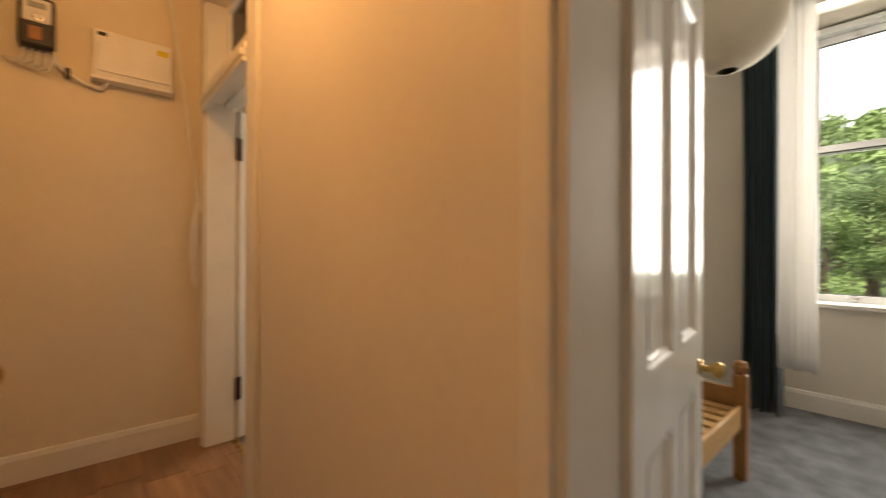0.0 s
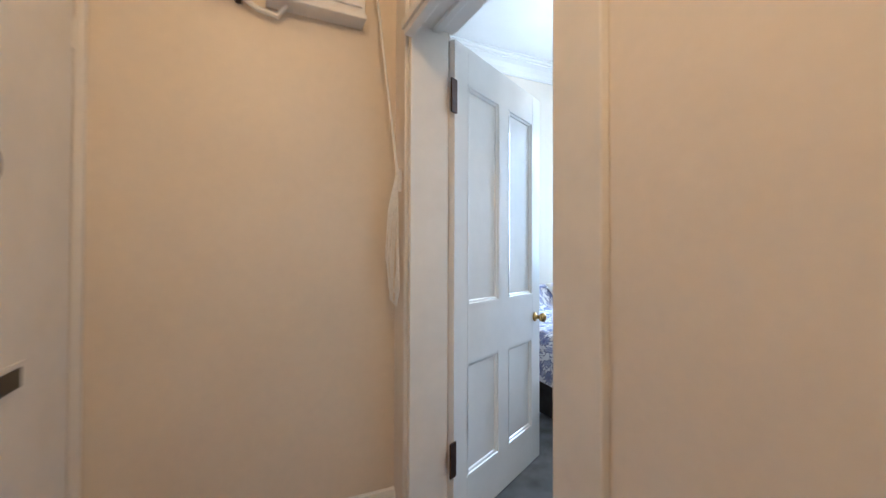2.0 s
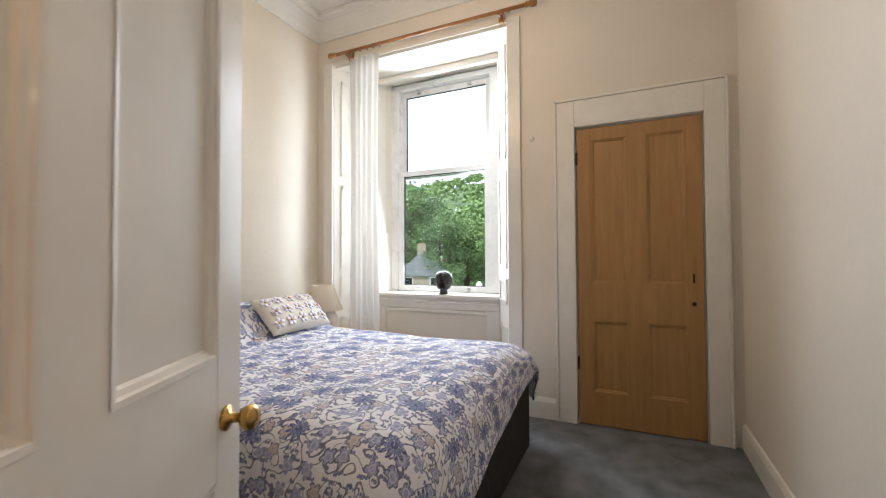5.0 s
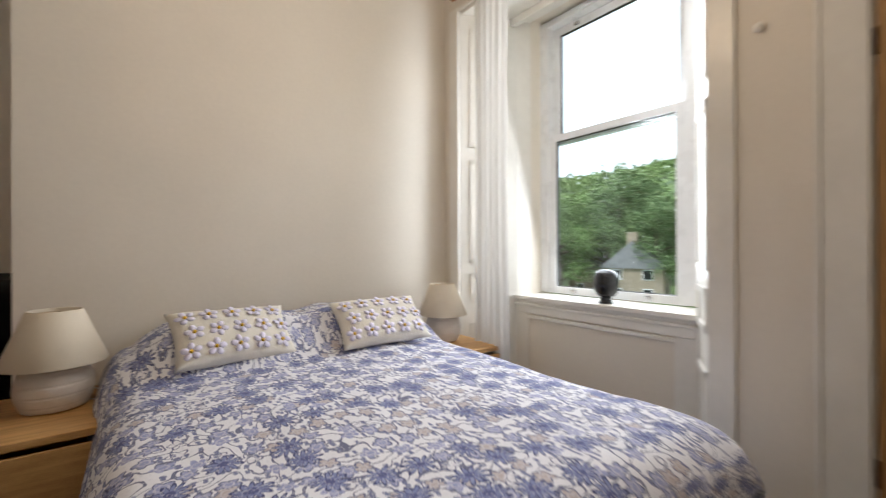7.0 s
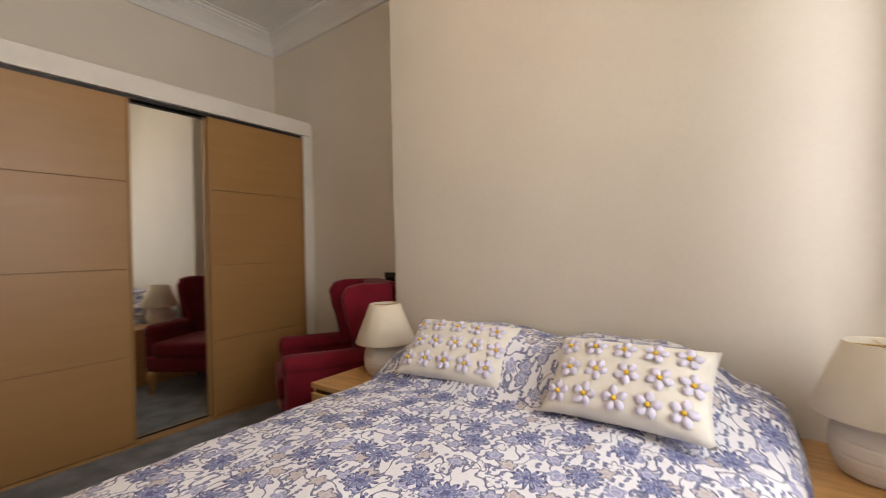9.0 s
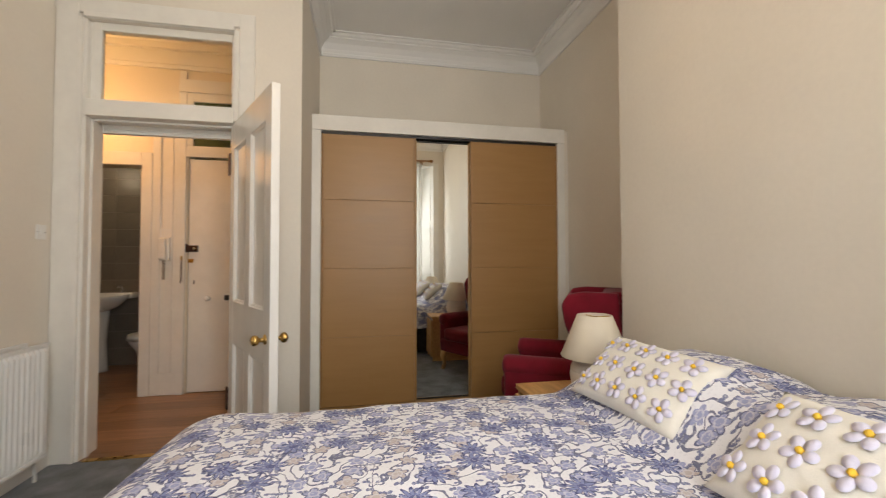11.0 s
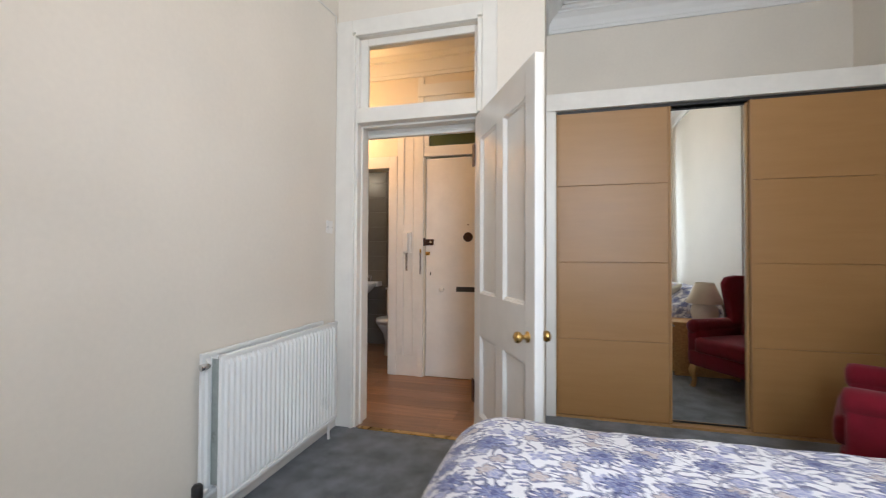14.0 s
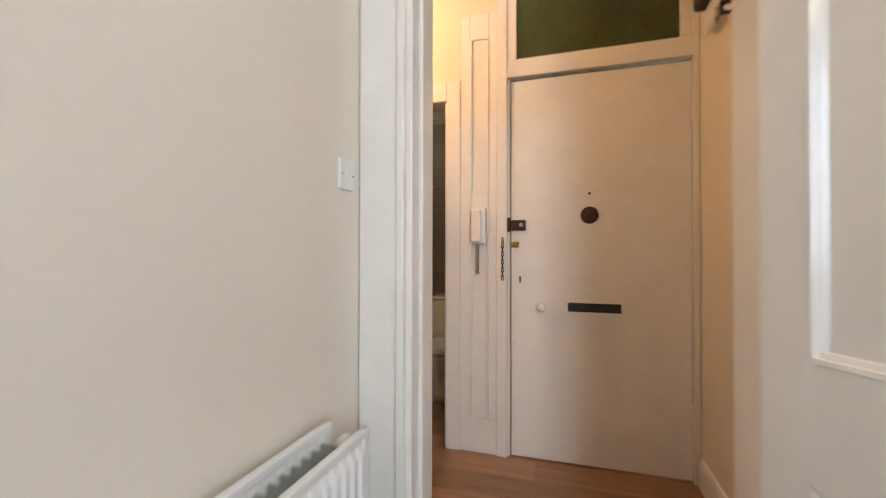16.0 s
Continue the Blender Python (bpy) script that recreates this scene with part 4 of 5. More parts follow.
for y0, y1, xx in ((1.528, 2.315, X0 + 0.005), (2.805, 3.628, X0 + 0.005)):
    dr = part("sliding_door", B(xx - 0.022, xx - 0.004, y0, y1, 0.02, 2.283), OAKV, wr)
    for z0, z1 in ((0.022, 0.586), (0.590, 1.156), (1.160, 1.729), (1.733, 2.281)):
        part("veneer_panel", B(xx - 0.004, xx + 0.006, y0 + 0.014, y1 - 0.014, z0, z1, bevel=0.002), OAKV, dr)
    for a in (y0, y1 - 0.013):
        part("edge_profile", B(xx - 0.004, xx + 0.012, a, a + 0.013, 0.02, 2.283, bevel=0.002), OAKV, dr)
dr = part("mirror_door", B(X0 - 0.055, X0 - 0.043, 2.29, 2.83, 0.02, 2.275), DKPLAS, wr)
part("mirror_pane", B(X0 - 0.043, X0 - 0.039, 2.30, 2.82, 0.035, 2.262), MIRROR, dr, "tall mirror")
for a in (2.315, 2.793):
    part("edge_profile", B(X0 - 0.039, X0 - 0.026, a, a + 0.012, 0.02, 2.28), PINE, dr)

# ---- radiator ----
rad = empty("radiator", pose(0, 0, 0), "white double panel radiator with ridged front", "radiator")
RX0, RX1, RZ0, RZ1 = 0.25, 1.215, 0.150, 0.774
for y, name in ((0.150, "front_panel"), (0.050, "back_panel")):
    bm = bmesh.new()
    prof = []
    k = 27
    pitch = (RX1 - RX0 - 0.04) / k
    for i in range(k):
        a = RX0 + 0.02 + i * pitch
        prof += [(a, 0), (a + pitch * 0.30, 0), (a + pitch * 0.42, 0.015), (a + pitch * 0.88, 0.015)]
    prof.append((RX1 - 0.02, 0))
    rows = ((RZ0 + 0.02, 0), (RZ0 + 0.045, 1), (RZ1 - 0.045, 1), (RZ1 - 0.02, 0))
    grid = [[bm.verts.new((x, y + d * s, z)) for x, d in prof] for z, s in rows]
    for a, b in zip(grid, grid[1:]):
        for i in range(len(prof) - 1):
            bm.faces.new((a[i], a[i + 1], b[i + 1], b[i]))
    box(bm, RX0, RX1, y - 0.010, y - 0.0005, RZ0, RZ1, bevel=0.004)
    for z0, z1 in ((RZ0, RZ0 + 0.02), (RZ1 - 0.02, RZ1)):
        box(bm, RX0, RX1, y - 0.004, y + 0.008, z0, z1, bevel=0.003)
    for x0, x1 in ((RX0, RX0 + 0.02), (RX1 - 0.02, RX1)):
        box(bm, x0, x1, y - 0.004, y + 0.006, RZ0, RZ1, bevel=0.003)
    part(name, bm, RADW, rad)
bm = bmesh.new()
for i in range(26):
    x = RX0 + 0.05 + i * 0.0345
    box(bm, x, x + 0.002, 0.060, 0.138, RZ0 + 0.05, RZ1 - 0.03)
part("convector_fin", bm, LABELG, rad, "grey convector fins between the panels")
for x in (RX0 - 0.012, RX1 + 0.012):
    part("valve_cap", lathe(bmesh.new(), ((0.011, -0.02), (0.014, -0.012), (0.014, 0.018), (0.008, 0.022)), pose(x, 0.082, RZ1 - 0.05, 0, 90), 14), CHROME if x > 1 else PLASTIC, rad, smooth=True)
vl = part("valve", lathe(bmesh.new(), ((0.018, 0), (0.022, 0.01), (0.022, 0.06), (0.015, 0.07)), pose(RX1 + 0.04, 0.082, 0.18), 16), DKPLAS, rad, "black radiator valve", True)
bm = tube(bmesh.new(), [(RX1 + 0.04, 0.082, 0.0), (RX1 + 0.04, 0.082, 0.2), (RX1 - 0.01, 0.082, 0.2)], 0.0085)
part("pipe", bm, PLASTIC, rad, "painted feed pipe")
part("pipe", tube(bmesh.new(), [(RX0 - 0.03, 0.082, 0.0), (RX0 - 0.03, 0.082, 0.19), (RX0 + 0.01, 0.082, 0.19)], 0.0085), PLASTIC, rad)
for x in (RX0 + 0.15, RX1 - 0.15):
    part("bracket", B(x - 0.015, x + 0.015, 0.0, 0.041, RZ0 + 0.03, RZ1 - 0.05), RADW, rad)

# ---- small fittings in the bedroom ----
sw = empty("light_switch", pose(0.100, 0.0, 1.395), "white plastic double light switch on the wall", "switch")
part("plate", B(-0.036, 0.036, 0, 0.009, -0.043, 0.043, bevel=0.003), PLASTIC, sw)
part("rocker", B(-0.010, 0.010, 0.009, 0.013, -0.014, 0.014, bevel=0.002), PLASTIC, sw)
for x in (-0.028, 0.028):
    part("screw", lathe(bmesh.new(), ((0.003, 0), (0.003, 0.001)), pose(x, 0.009, 0, -90), 8), DARKMET, sw)
pl = empty("pendant_bulb", pose(1.93, 1.80, HB), "bare lit bulb hanging on a white flex", "ceiling lamp")
part("ceiling_rose", lathe(bmesh.new(), ((0.02, -0.03), (0.04, -0.022), (0.045, 0)), None, 20), PLASTIC, pl, smooth=True)
part("flex", tube(bmesh.new(), [(0, 0, -0.025), (0, 0, -0.62)], 0.003, 6), PLASTIC, pl)
part("bulb_holder", lathe(bmesh.new(), ((0.017, -0.69), (0.019, -0.68), (0.016, -0.64), (0.006, -0.61)), None, 16), BRASS, pl, smooth=True)
bm = lathe(bmesh.new(), ((0.004, -0.805), (0.020, -0.795), (0.029, -0.772), (0.029, -0.755), (0.020, -0.725), (0.013, -0.70), (0.013, -0.69)), None, 20)
bb = part("bulb", bm, BULB, pl, "glowing warm bulb", True)
bb.visible_shadow = False
hall_pendant = copy_thing(pl, pose(-0.72, -0.60, HH))
tagged(hall_pendant, "bare lit bulb hanging from the hall ceiling", "ceiling lamp")
hd = bmesh.new()
lathe(hd, ((0.045, 0), (0.047, 0.006), (0.040, 0.010), (0.036, 0.018), (0.036, 0.04), (0.050, 0.05), (0.064, 0.08), (0.070, 0.12), (0.070, 0.16), (0.060, 0.19), (0.040, 0.207), (0.015, 0.216)), None, 26)
bmesh.ops.subdivide_edges(hd, edges=hd.edges, cuts=1)
for v in hd.verts:
    v.co.y *= 1.12 if v.co.z > 0.05 else 1.0
    if v.co.x < -0.03 and 0.09 < v.co.z < 0.14 and abs(v.co.y) < 0.02:
        v.co.x -= 0.014
    if v.co.z > 0.13:
        v.co += Vector((v.co.x, v.co.y, 0)).normalized() * 0.003 * (noise.noise(v.co * 90))
st = part("statue_head", hd, BLACK, smooth=True)
st.matrix_world = pose(3.64, 2.215, 0.832, 0, 0, 15)
tagged(st, "glossy black sculpted head on the window sill", "statue")
cb = part("aerial_cable", tube(bmesh.new(), [(3.19, 1.30, 0.155), (3.18, 1.45, 0.13), (3.40, 1.60, 0.10), (3.575, 1.75, 0.03), (3.57, 2.4, 0.015), (3.19, 3.10, 0.03)], 0.004, 6), PLASTIC)
tagged(cb, "thin white cable along the floor below the window", "cable")
wc = part("wall_cable", tube(bmesh.new(), [(0.03, 0.006, 2.79), (0.042, 0.006, 2.905), (0.431, 0.006, 2.865)], 0.004, 6), PLASTIC)
tagged(wc, "thin cable running up the wall to the alarm", "cable")
al = empty("smoke_alarm", pose(0.471, 0.0, 2.865, -90), "small round white plastic alarm on the wall", "alarm")
part("body", lathe(bmesh.new(), ((0.05, 0), (0.052, 0.01), (0.045, 0.03), (0.02, 0.035)), None, 24), PLASTIC, al, smooth=True)
hk = part("wall_hook", lathe(bmesh.new(), ((0.012, 0), (0.012, 0.006), (0.02, 0.012), (0.018, 0.02)), pose(XE, 1.28, 2.05, 0, -90), 14), TRIM, smooth=True)
tagged(hk, "round white painted hook beside the window", "hook")

# ---- hall fittings ----
fb = empty("fuse_box", pose(-0.520, 1.236, 2.320), "white plastic consumer unit with yellow label", "fuse box")
part("case", B(-0.185, 0.19, -0.085, 0, -0.13, 0.13, bevel=0.006), PLASTIC, fb)
part("cover_flap", B(-0.165, 0.175, -0.097, -0.085, -0.105, 0.055, bevel=0.004), PLASTIC, fb)
part("base_lip", B(-0.19, 0.195, -0.095, 0, -0.15, -0.13, bevel=0.004), PLASTIC, fb)
part("label", B(0.11, 0.17, -0.0865, -0.085, 0.062, 0.095), LABELY, fb, "yellow warning label")
part("label", B(-0.165, -0.125, -0.0865, -0.085, 0.095, 0.115), DKPLAS, fb, "dark maker's mark")
em = empty("electricity_meter", pose(-0.925, 1.236, 2.395), "black electricity meter with white display face", "meter")
part("case", B(-0.07, 0.07, -0.10, 0, -0.13, 0.13, bevel=0.015), DKPLAS, em)
part("face", B(-0.055, 0.055, -0.112, -0.10, -0.01, 0.11, bevel=0.008), PLASTIC, em, "pale meter face")
part("display", B(-0.035, 0.035, -0.114, -0.112, 0.06, 0.09), LABELG, em)
part("dial", lathe(bmesh.new(), ((0.02, 0), (0.02, 0.004), (0.01, 0.006)), pose(0.005, -0.112, 0.015, 90), 16), CHROME, em)
part("terminal_cover", B(-0.03, 0.02, -0.108, -0.10, -0.10, -0.03, bevel=0.004), COPPER, em)
cbs = empty("meter_cables", pose(-0.91, 1.236, 2.265), "white meter cables looping to the fuse box", "cable")
for i in range(5):
    x = -0.06 + i * 0.028
    part("cable", tube(bmesh.new(), [(x, -0.05, 0.01), (x - 0.01, -0.055, -0.05 - 0.012 * i), (x - 0.04, -0.04, -0.09 - 0.005 * i), (x - 0.075, -0.02, -0.06)], 0.0075, 6), PLASTIC, cbs, smooth=True)
part("cable", tube(bmesh.new(), [(0.045, -0.05, 0.01), (0.06, -0.045, -0.05), (0.10, -0.03, -0.085), (0.17, -0.03, -0.125), (0.24, -0.03, -0.135), (0.27, -0.04, -0.10), (0.275, -0.045, -0.09)], 0.011, 8), PLASTIC, cbs, smooth=True)
part("clip", B(0.09, 0.115, -0.05, -0.012, -0.115, -0.06, bevel=0.004), DKPLAS, cbs, "black cable clip")
cd = empty("pulley_cord", pose(-0.19, 1.10, 1.50), "looped white cotton pulley cord on a wall cleat", "cord")
part("cleat", B(-0.012, 0.003, -0.012, 0.012, -0.05, 0.05, bevel=0.004), TRIM, cd)
part("cord", tube(bmesh.new(), [(-0.012, 0.0, 0.03), (-0.09, 0.04, 0.75), (-0.16, 0.07, 1.25), (-0.22, 0.05, 1.80)], 0.0045, 6), CORD, cd)
part("cord", tube(bmesh.new(), [(-0.012, 0.006, 0.03), (-0.08, 0.06, 0.75), (-0.14, 0.10, 1.25), (-0.20, 0.09, 1.80)], 0.0045, 6), CORD, cd)
for i in range(5):
    o = 0.006 * (i - 2)
    L = 0.50 - 0.05 * (i % 3)
    part("cord_loop", tube(bmesh.new(), [(-0.014, o, 0.02), (-0.03 - o, 0.012 + o, -0.12), (-0.036 - o, 0.03 + o, -L * 0.7), (-0.03, 0.025 + o, -L), (-0.02, o, -L - 0.02), (-0.016, -0.02 + o, -L + 0.05), (-0.016, -0.012, -0.2), (-0.014, 0.0, 0.0)], 0.0042, 6), CORD, cd)
pu = empty("clothes_airer_pulley", pose(-0.42, 1.0, HH), "dark iron ceiling pulley for a clothes airer", "pulley")
part("plate", B(-0.10, 0.10, -0.03, 0.03, -0.02, 0, bevel=0.004), TRIM, pu)
part("wheel", lathe(bmesh.new(), ((0.03, -0.008), (0.022, 0), (0.03, 0.008)), pose(0.02, 0, -0.06, 90), 16), DARKMET, pu)
part("hook", tube(bmesh.new(), [(-0.06, 0, -0.02), (-0.08, 0.01, -0.08), (-0.16, 0.02, -0.14), (-0.24, 0.02, -0.24)], 0.010, 6), DARKMET, pu)
ph = empty("entry_phone", pose(-1.285, 0.085, 1.43), "white plastic entry phone with frayed cord", "phone")
part("wall_plate", B(0, 0.012, -0.05, 0.05, 0.01, 0.09, bevel=0.003), PLASTIC, ph)
part("body", B(0, 0.03, -0.042, 0.042, -0.20, 0.01, bevel=0.006), PLASTIC, ph)
part("handset", soft(0.03, 0.065, -0.038, 0.02, -0.19, 0.0, 0.012), PLASTIC, ph, smooth=True)
bm = bmesh.new()
for k in range(3):
    tube(bm, [(0.025 + 0.008 * math.cos(t * 1.3 + k * 2), -0.005 + 0.010 * math.sin(t * 1.3 + k * 2), -0.20 - t * 0.0135) for t in range(14)], 0.0035, 5)
part("cord", bm, GROUT, ph, "frayed grey-beige cord")

# ---- bathroom ----
tl = empty("toilet", pose(-2.42, -0.40, 0), "white porcelain toilet with closed seat", "toilet")
bm = lathe(bmesh.new(), ((0.11, 0), (0.10, 0.05), (0.09, 0.15), (0.12, 0.26), (0.185, 0.36), (0.19, 0.40)), pose(0.30, 0, 0), 28)
for v in bm.verts:
    v.co.x = 0.30 + (v.co.x - 0.30) * 1.25
part("bowl", bm, PORCEL, tl, smooth=True)
bm = lathe(bmesh.new(), ((0.195, 0.402), (0.20, 0.388), (0.195, 0.44), (0.12, 0.452)), pose(0.30, 0, 0), 28)
for v in bm.verts:
    v.co.x = 0.30 + (v.co.x - 0.30) * 1.22
part("seat", bm, PLASTIC, tl, smooth=True)
part("cistern", B(-0.16, 0.04, -0.20, 0.20, 0.42, 0.76, bevel=0.02), PORCEL, tl)
part("cistern_lid", B(-0.165, 0.05, -0.21, 0.21, 0.762, 0.79, bevel=0.008), PORCEL, tl)
part("pan_foot", B(-0.16, 0.2, -0.09, 0.09, 0, 0.38, bevel=0.03), PORCEL, tl)
bs = empty("pedestal_basin", pose(-2.34, -1.02, 0), "white porcelain pedestal basin with taps", "basin")
bm = lathe(bmesh.new(), ((0.10, 0), (0.09, 0.05), (0.075, 0.35), (0.10, 0.68)), None, 24)
part("pedestal", bm, PORCEL, bs, smooth=True)
bm = lathe(bmesh.new(), ((0.09, 0.66), (0.19, 0.72), (0.26, 0.80), (0.275, 0.83), (0.265, 0.84), (0.22, 0.83), (0.15, 0.76), (0.05, 0.74)), None, 32)
part("bowl", bm, PORCEL, bs, smooth=True)
part("splash_ledge", B(-0.26, -0.12, -0.27, 0.27, 0.79, 0.86, bevel=0.015), PORCEL, bs)
for y in (-0.14, 0.14):
    part("tap", tube(bmesh.new(), [(-0.18, y, 0.86), (-0.18, y, 0.93), (-0.12, y, 0.945), (-0.09, y, 0.92)], 0.012), CHROME, bs, smooth=True)
rh = empty("paper_holder", pose(-2.598, -0.10, 1.15), "brass paper holder on the bathroom tiles", "paper holder")
part("plate", B(0, 0.01, -0.03, 0.03, -0.06, 0.04, bevel=0.002), DARKMET, rh)
part("bar", tube(bmesh.new(), [(0.008, -0.05, 0.04), (0.03, -0.05, 0.045), (0.03, 0.05, 0.045), (0.008, 0.05, 0.04)], 0.005), BRASS, rh)

# ---- second bedroom ----
curtain("window_curtain", 3.10, -1.215, -0.965, 0.02, 3.0, 5, 0.03, TEAL, "dark teal lined curtain drawn aside", 8)
curtain("sheer_curtain", 3.06, -1.41, -1.19, 0.38, 3.0, 6, 0.02, SHEER, "white sheer curtain at the second window", 9)
rs = empty("paper_lampshade", pose(1.80, -1.20, 2.42), "large white paper lantern lampshade", "lampshade")
part("shade", lathe(bmesh.new(), [(0.26 * math.sin(math.pi * (0.06 + 0.88 * i / 18)), -0.26 * math.cos(math.pi * (0.06 + 0.88 * i / 18))) for i in range(19)], None, 32, caps=False), SHADE, rs, smooth=True)
part("flex", tube(bmesh.new(), [(0, 0, 0.2), (0, 0, HB - 2.42)], 0.004, 6), PLASTIC, rs)
sb = empty("slatted_bed", pose(0.70, -1.235, 0), "pine bed frame with bare wooden slats", "bed")
for x in (0.0, 1.22):
    for y in (0.0, 0.86):
        post = bmesh.new()
        box(post, x - 0.032, x + 0.032, y - 0.032, y + 0.032, 0, 0.56, bevel=0.008)
        lathe(post, ((0.02, 0.56), (0.034, 0.575), (0.038, 0.60), (0.03, 0.625), (0.01, 0.632)), pose(x, y, 0), 16)
        part("post", post, RODWOOD, sb)
for y in (0.0, 0.86):
    part("side_rail", B(0.032, 1.188, y - 0.012, y + 0.012, 0.28, 0.40, bevel=0.004), BEECH, sb)
for x in (0.0, 1.22):
    part("end_rail", B(x - 0.012, x + 0.012, 0.032, 0.828, 0.28, 0.48, bevel=0.004), RODWOOD, sb)
for i in range(11):
    x = 0.07 + i * 0.105
    part("slat", B(x, x + 0.06, 0.012, 0.848, 0.372, 0.388, bevel=0.002), BEECH, sb)

# ---- outside ----
GZ = -4.6


def ridge(az):
    return 50 + 45 * math.cos(az + 0.7) + 3 * math.sin(az * 9)


def terrain(r, az):
    k = min(1, max(0, (r - 85) / 300))
    return GZ + ridge(az) * k * k * (3 - 2 * k)


def sheet(name, radii, steps, lift, mat, label, category):
    bm = bmesh.new()
    rows = []
    for r in radii:
        row = []
        for i in range(steps):
            az = 2 * math.pi * i / steps
            x, y = 4 + r * math.cos(az), r * math.sin(az)
            z = terrain(r, az) + (lift * (noise.noise((x * 0.09, y * 0.09, 0)) + 0.6 * noise.noise((x * 0.23, y * 0.23, 4))) if lift else 0)
            row.append(bm.verts.new((x, y, z)))
        rows.append(row)
    for a, b in zip(rows, rows[1:]):
        for i in range(steps):
            bm.faces.new((a[i], a[(i + 1) % steps], b[(i + 1) % steps], b[i]))
    if not lift:
        bm.faces.new(rows[0])
    return structure(name, bm, mat, label, category)


sheet("ground", [3, 20, 40, 60, 85, 110, 140, 180, 230, 280, 340, 400, 700, 3000], 96, 0, GRASS, "grassy ground rising to a hill", "ground")
sheet("backdrop_hill", [95 + 5.5 * i for i in range(60)], 420, 3.5, FOREST, "wooded green hill in the distance", "hill")


def tree(m, seed, height, spread, leaf, label):
    t = empty("tree", m, label, "tree", "garden trees")
    rnd = random.Random(seed)
    bm = bmesh.new()
    tube(bm, [(0, 0, -0.3), (0.1, 0, height * 0.3), (0.0, 0.1, height * 0.62), (0.1, 0.1, height * 0.9)], [0.32, 0.25, 0.15, 0.05], 8)
    tips = []
    for i in range(15):
        a, z = rnd.uniform(0, 6.28), height * rnd.uniform(0.22, 0.8)
        L = spread * rnd.uniform(0.55, 1.0) * (1.15 - z / height * 0.6)
        e = Vector((L * math.cos(a), L * math.sin(a), z + L * rnd.uniform(0.2, 0.6)))
        tube(bm, [(0, 0, z), tuple(e * 0.5 + Vector((0, 0, z * 0.52))), tuple(e)], [0.11, 0.07, 0.02], 5)
        tips += [e, e * 0.7 + Vector((0, 0, z * 0.35))]
    tips += [Vector((rnd.uniform(-0.3, 0.3) * spread, rnd.uniform(-0.3, 0.3) * spread, height * rnd.uniform(0.75, 1.0))) for _ in range(8)]
    part("trunk", bm, BARK, t)
    vs, fs = [], []
    for c in tips:
        R = spread * rnd.uniform(0.28, 0.45)
        for _ in range(190):
            d = Vector((rnd.gauss(0, 1), rnd.gauss(0, 1), rnd.gauss(0, 0.8))).normalized() * R * rnd.random() ** 0.4
            p = c + d
            u = Vector((rnd.gauss(0, 1), rnd.gauss(0, 1), rnd.gauss(0, 0.6))).normalized() * rnd.uniform(0.09, 0.19)
            w = u.cross(Vector((rnd.gauss(0, 1), rnd.gauss(0, 1), rnd.gauss(0, 1)))).normalized() * rnd.uniform(0.06, 0.12)
            k = len(vs)
            vs += [p - u, p + w, p + u, p - w]
            fs.append((k, k + 1, k + 2, k + 3))
    data = bpy.data.meshes.new("crown")
    data.from_pydata([tuple(v) for v in vs], [], fs)
    data.materials.append(leaf)
    cr = new("crown", data)
    cr.parent = t
    cr["kind"] = "stuff"
    return t


rnd = random.Random(11)
kinds = [tree(pose(40, 30, GZ), 1, 9.5, 3.6, LEAF[0], "tall leafy deciduous tree beyond the garden"), tree(pose(34, 40, GZ), 2, 8.0, 3.2, LEAF[1], "bright green leafy tree beyond the garden"), tree(pose(46, 22, GZ), 3, 11, 3.9, LEAF[2], "dark green leafy tree beyond the garden")]
for i in range(80):
    az, r = radians(-32 + 102 * (i + rnd.random()) / 80), rnd.uniform(46, 92)
    if abs(az - 0.481) < radians(3.2) and r < 68:
        r += 24
    copy_thing(kinds[i % 3], Matrix.Translation((4 + r * math.cos(az), r * math.sin(az), GZ + rnd.uniform(-0.5, 0.4))) @ Matrix.Rotation(rnd.uniform(0, 6.28), 4, "Z") @ Matrix.Scale(rnd.uniform(0.85, 1.45), 4))
for i, (x, y, s) in enumerate(((25, 9.5, 0.38), (27, 13, 0.35), (24, 19.5, 0.42), (26, 5.0, 0.36), (30, 1.0, 0.4))):
    copy_thing(kinds[1], Matrix.Translation((x, y, GZ)) @ Matrix.Scale(s, 4))


def woods():
    """Tree crowns on the hillside, as loose clumps of foliage."""
    vs, fs = [], []
    for _ in range(1900):
        az, r = radians(rnd.uniform(-45, 80)), 100 + 260 * rnd.random() ** 1.2
        c = Vector((4 + r * math.cos(az), r * math.sin(az), terrain(r, az) + rnd.uniform(2, 5)))
        R = rnd.uniform(3.5, 6.5)
        for _ in range(38):
            d = Vector((rnd.gauss(0, 1), rnd.gauss(0, 1), abs(rnd.gauss(0, 0.9)))).normalized() * R * rnd.uniform(0.75, 1.0)
            u = Vector((rnd.gauss(0, 1), rnd.gauss(0, 1), rnd.gauss(0, 0.6))).normalized() * rnd.uniform(0.8, 1.7)
            w = u.cross(Vector((rnd.gauss(0, 1), rnd.gauss(0, 1), rnd.gauss(0, 1)))).normalized() * rnd.uniform(0.7, 1.3)
            k = len(vs)
            vs += [tuple(c + d - u), tuple(c + d + w), tuple(c + d + u), tuple(c + d - w)]
            fs.append((k, k + 1, k + 2, k + 3))
    data = bpy.data.meshes.new("woodland")
    data.from_pydata(vs, [], fs)
    data.materials.append(LEAF[1])
    return tagged(new("woodland", data), "dense green woodland covering the hillside", "woodland", "", "stuff")


woods()


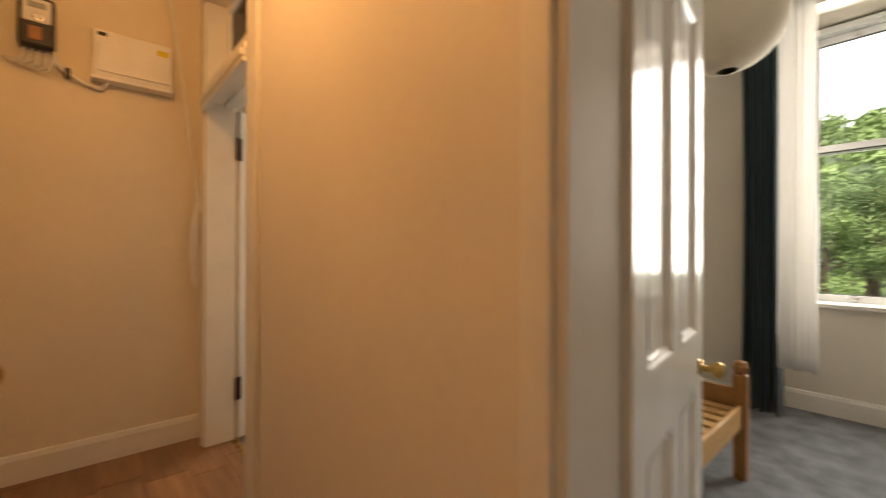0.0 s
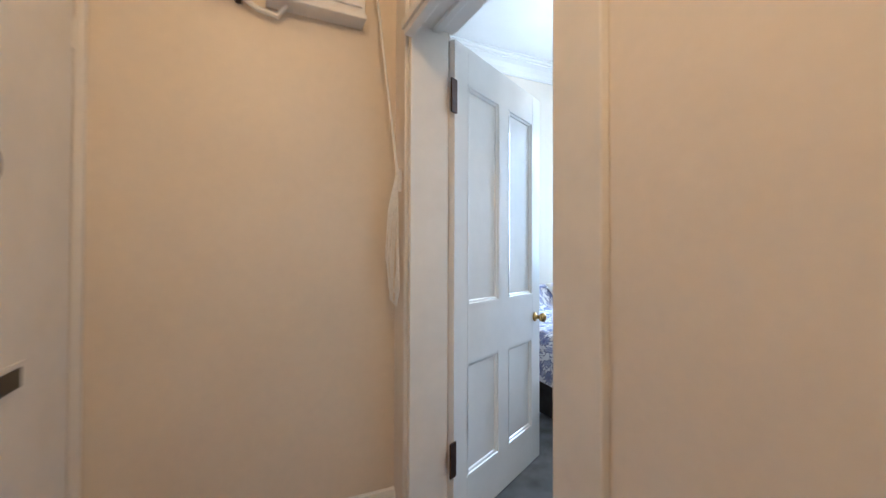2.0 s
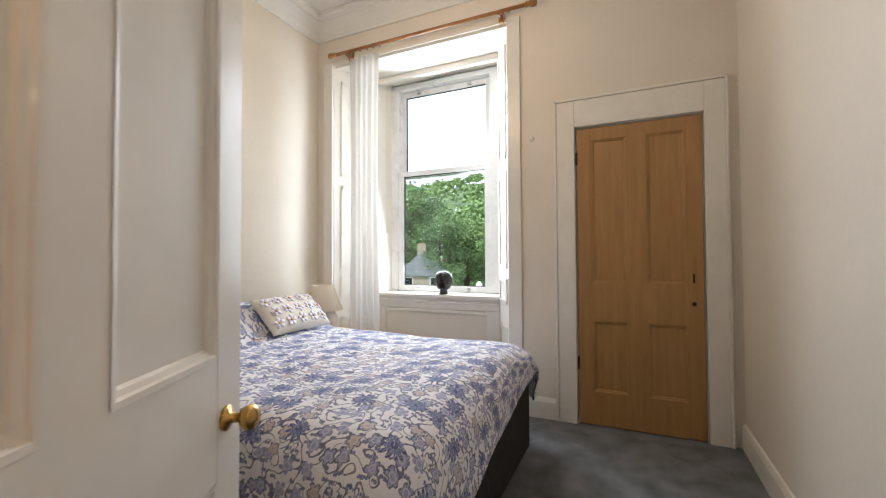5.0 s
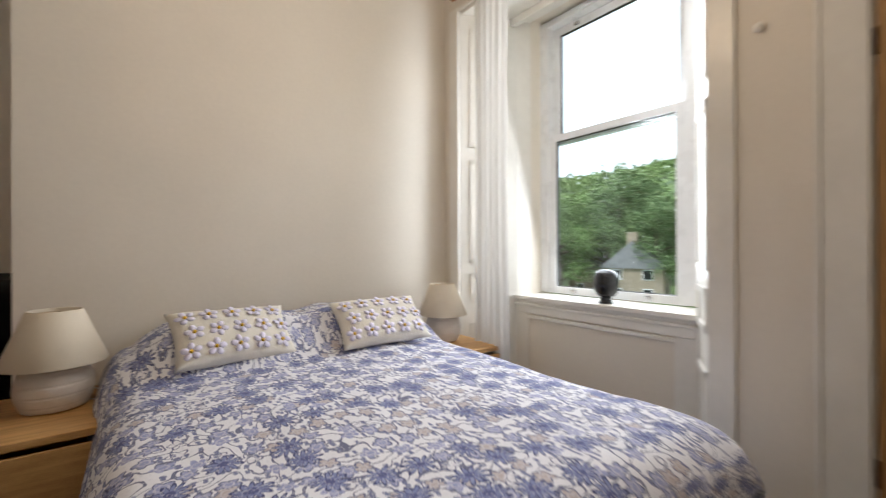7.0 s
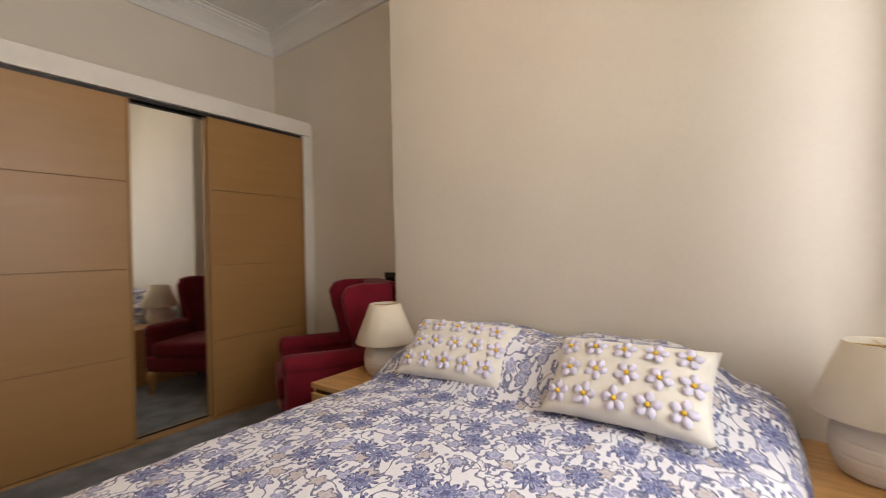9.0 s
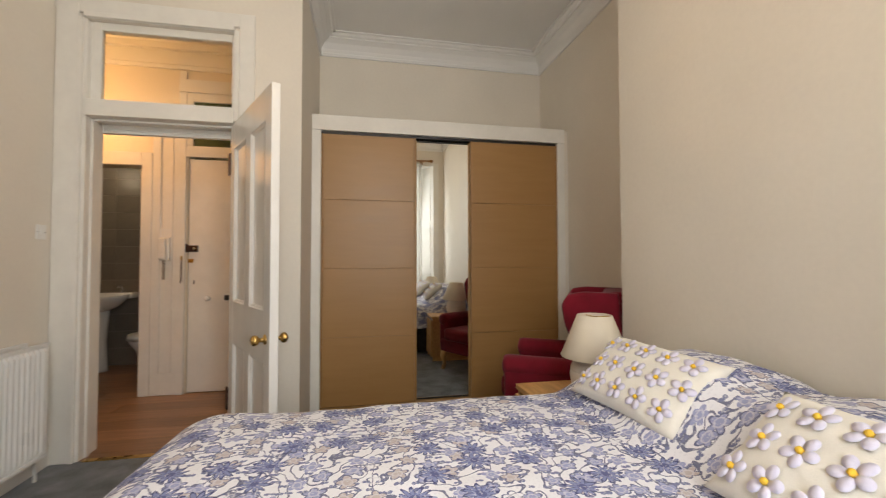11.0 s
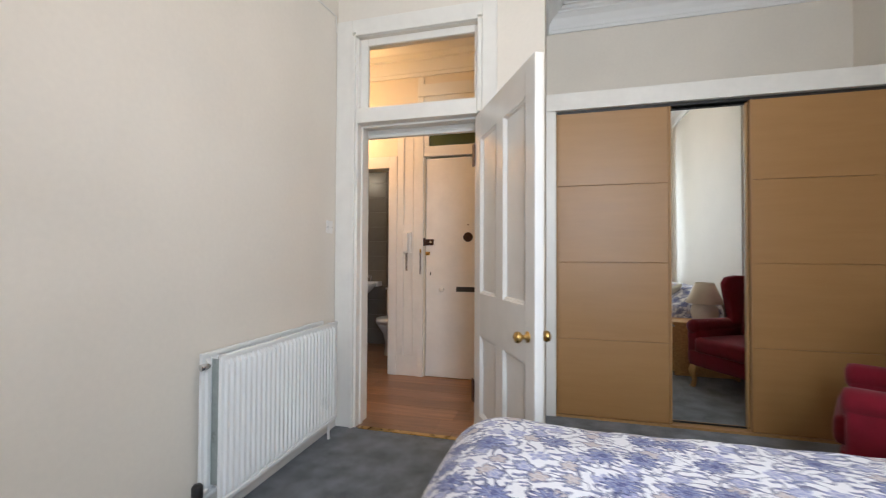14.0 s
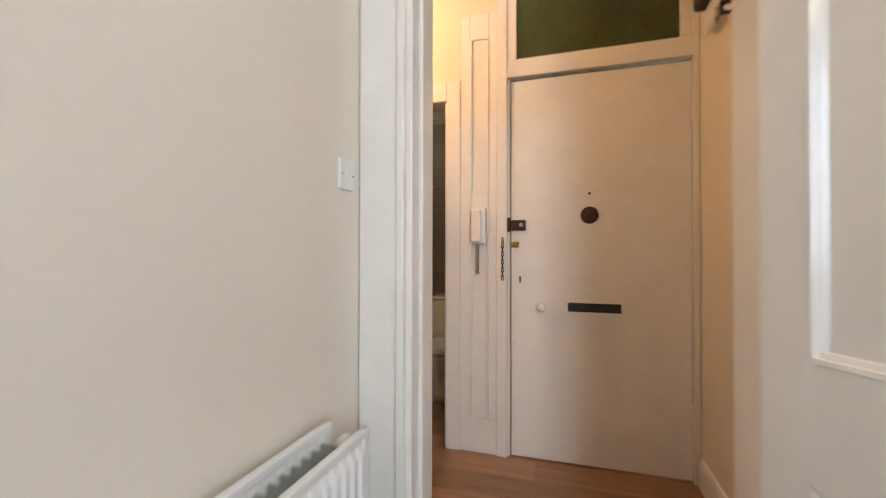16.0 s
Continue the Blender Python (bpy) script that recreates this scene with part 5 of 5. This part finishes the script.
def cottage(m, label):
    h = empty("house", m, label, "house")
    part("wall", B(-4, 4, -3, 3, 0, 4.2), STONE, h)
    bm = bmesh.new()
    prism(bm, [(-3.3, 4.1), (3.3, 4.1), (0, 7.0)], "x", -4.2, 4.2)
    rf = part("roof", bm, SLATE, h, "grey slate roof")
    for x in (-3.6, 3.6):
        part("chimney", B(x - 0.35, x + 0.35, -0.5, 0.5, 5.6, 8.0), STONE, rf)
    for y in (-1.5, 1.5):
        for z in (0.9, 2.9):
            w = part("window", B(-4.05, -3.98, y - 0.5, y + 0.5, z, z + 1.1), UPVC, h)
            part("pane", B(-4.07, -4.05, y - 0.42, y + 0.42, z + 0.08, z + 1.02), BLACK, w)
    return h


cottage(pose(47.3, 24.8, GZ - 0.4, 0, 0, 20), "stone cottage with slate roof among trees")
cottage(pose(54, 34, GZ - 0.8, 0, 0, 20), "stone cottage with slate roof beyond the hedge")
car = empty("parked_car", pose(52, 1.0, GZ, 0, 0, 80), "white parked car among the trees", "car")
bm = bmesh.new()
prism(bm, [(-2.0, 0.3), (2.0, 0.3), (2.05, 0.75), (1.2, 0.95), (0.6, 1.42), (-1.2, 1.45), (-1.95, 0.95)], "y", -0.85, 0.85)
bmesh.ops.bevel(bm, geom=list(bm.edges), offset=0.08, segments=2, affect="EDGES")
part("body", bm, UPVC, car)
for x in (-1.25, 1.25):
    for y in (-0.8, 0.8):
        part("wheel", lathe(bmesh.new(), ((0.3, -0.1), (0.32, 0), (0.3, 0.1)), pose(x, y, 0.32, 90), 18), DKPLAS, car)
sl = empty("street_lamp", pose(28, 10.6, GZ), "white globe street lamp on a post", "street lamp")
part("post", tube(bmesh.new(), [(0, 0, 0), (0, 0, 3.6)], 0.05), DARKMET, sl)
part("globe", lathe(bmesh.new(), ((0.08, 3.6), (0.22, 3.75), (0.22, 3.95), (0.05, 4.12)), None, 16), PLASTIC, sl, smooth=True)

# ---- pieces: laminate boards and bathroom tiles ----
boards = tagged(new("floor_hall"), "brown wood-grain laminate boards in the hall", "floor", "", "structure")
shared = {}
for i, x in enumerate([-2.60 + 0.192 * k for k in range(14)]):
    y = -5.0 - rnd.uniform(0, 1.0)
    while y < 1.25:
        y0, y1 = max(y, -5.0), min(y + 1.28, 1.25)
        x1 = min(x + 0.1905, -0.002)
        if y1 - y0 > 0.03 and not (x1 < -1.44 and (y1 < -1.7 or y0 > 0.7)):
            data = B(x, x1, y0 + 0.0008, y1 - 0.0008, -0.012, 0.0, bevel=0.0012)
            part("board", data, LAMINATE, boards)
        y += 1.2812
tiles = tagged(new("wall_tiles"), "grey-brown glazed bathroom wall tiles", "tiles", "", "structure")
tm = bpy.data.meshes.new("tile")
bm = B(0, 0.008, 0.002, 0.298, 0.002, 0.198, bevel=0.002)
bm.to_mesh(tm), bm.free()
tm.materials.append(TILE)
for k in range(12):
    for j in range(8):
        o = new("tile", tm)
        o.parent = tiles
        o.location = (-2.60, -1.60 + j * 0.30 - (0.2 if j == 7 else 0), k * 0.2)
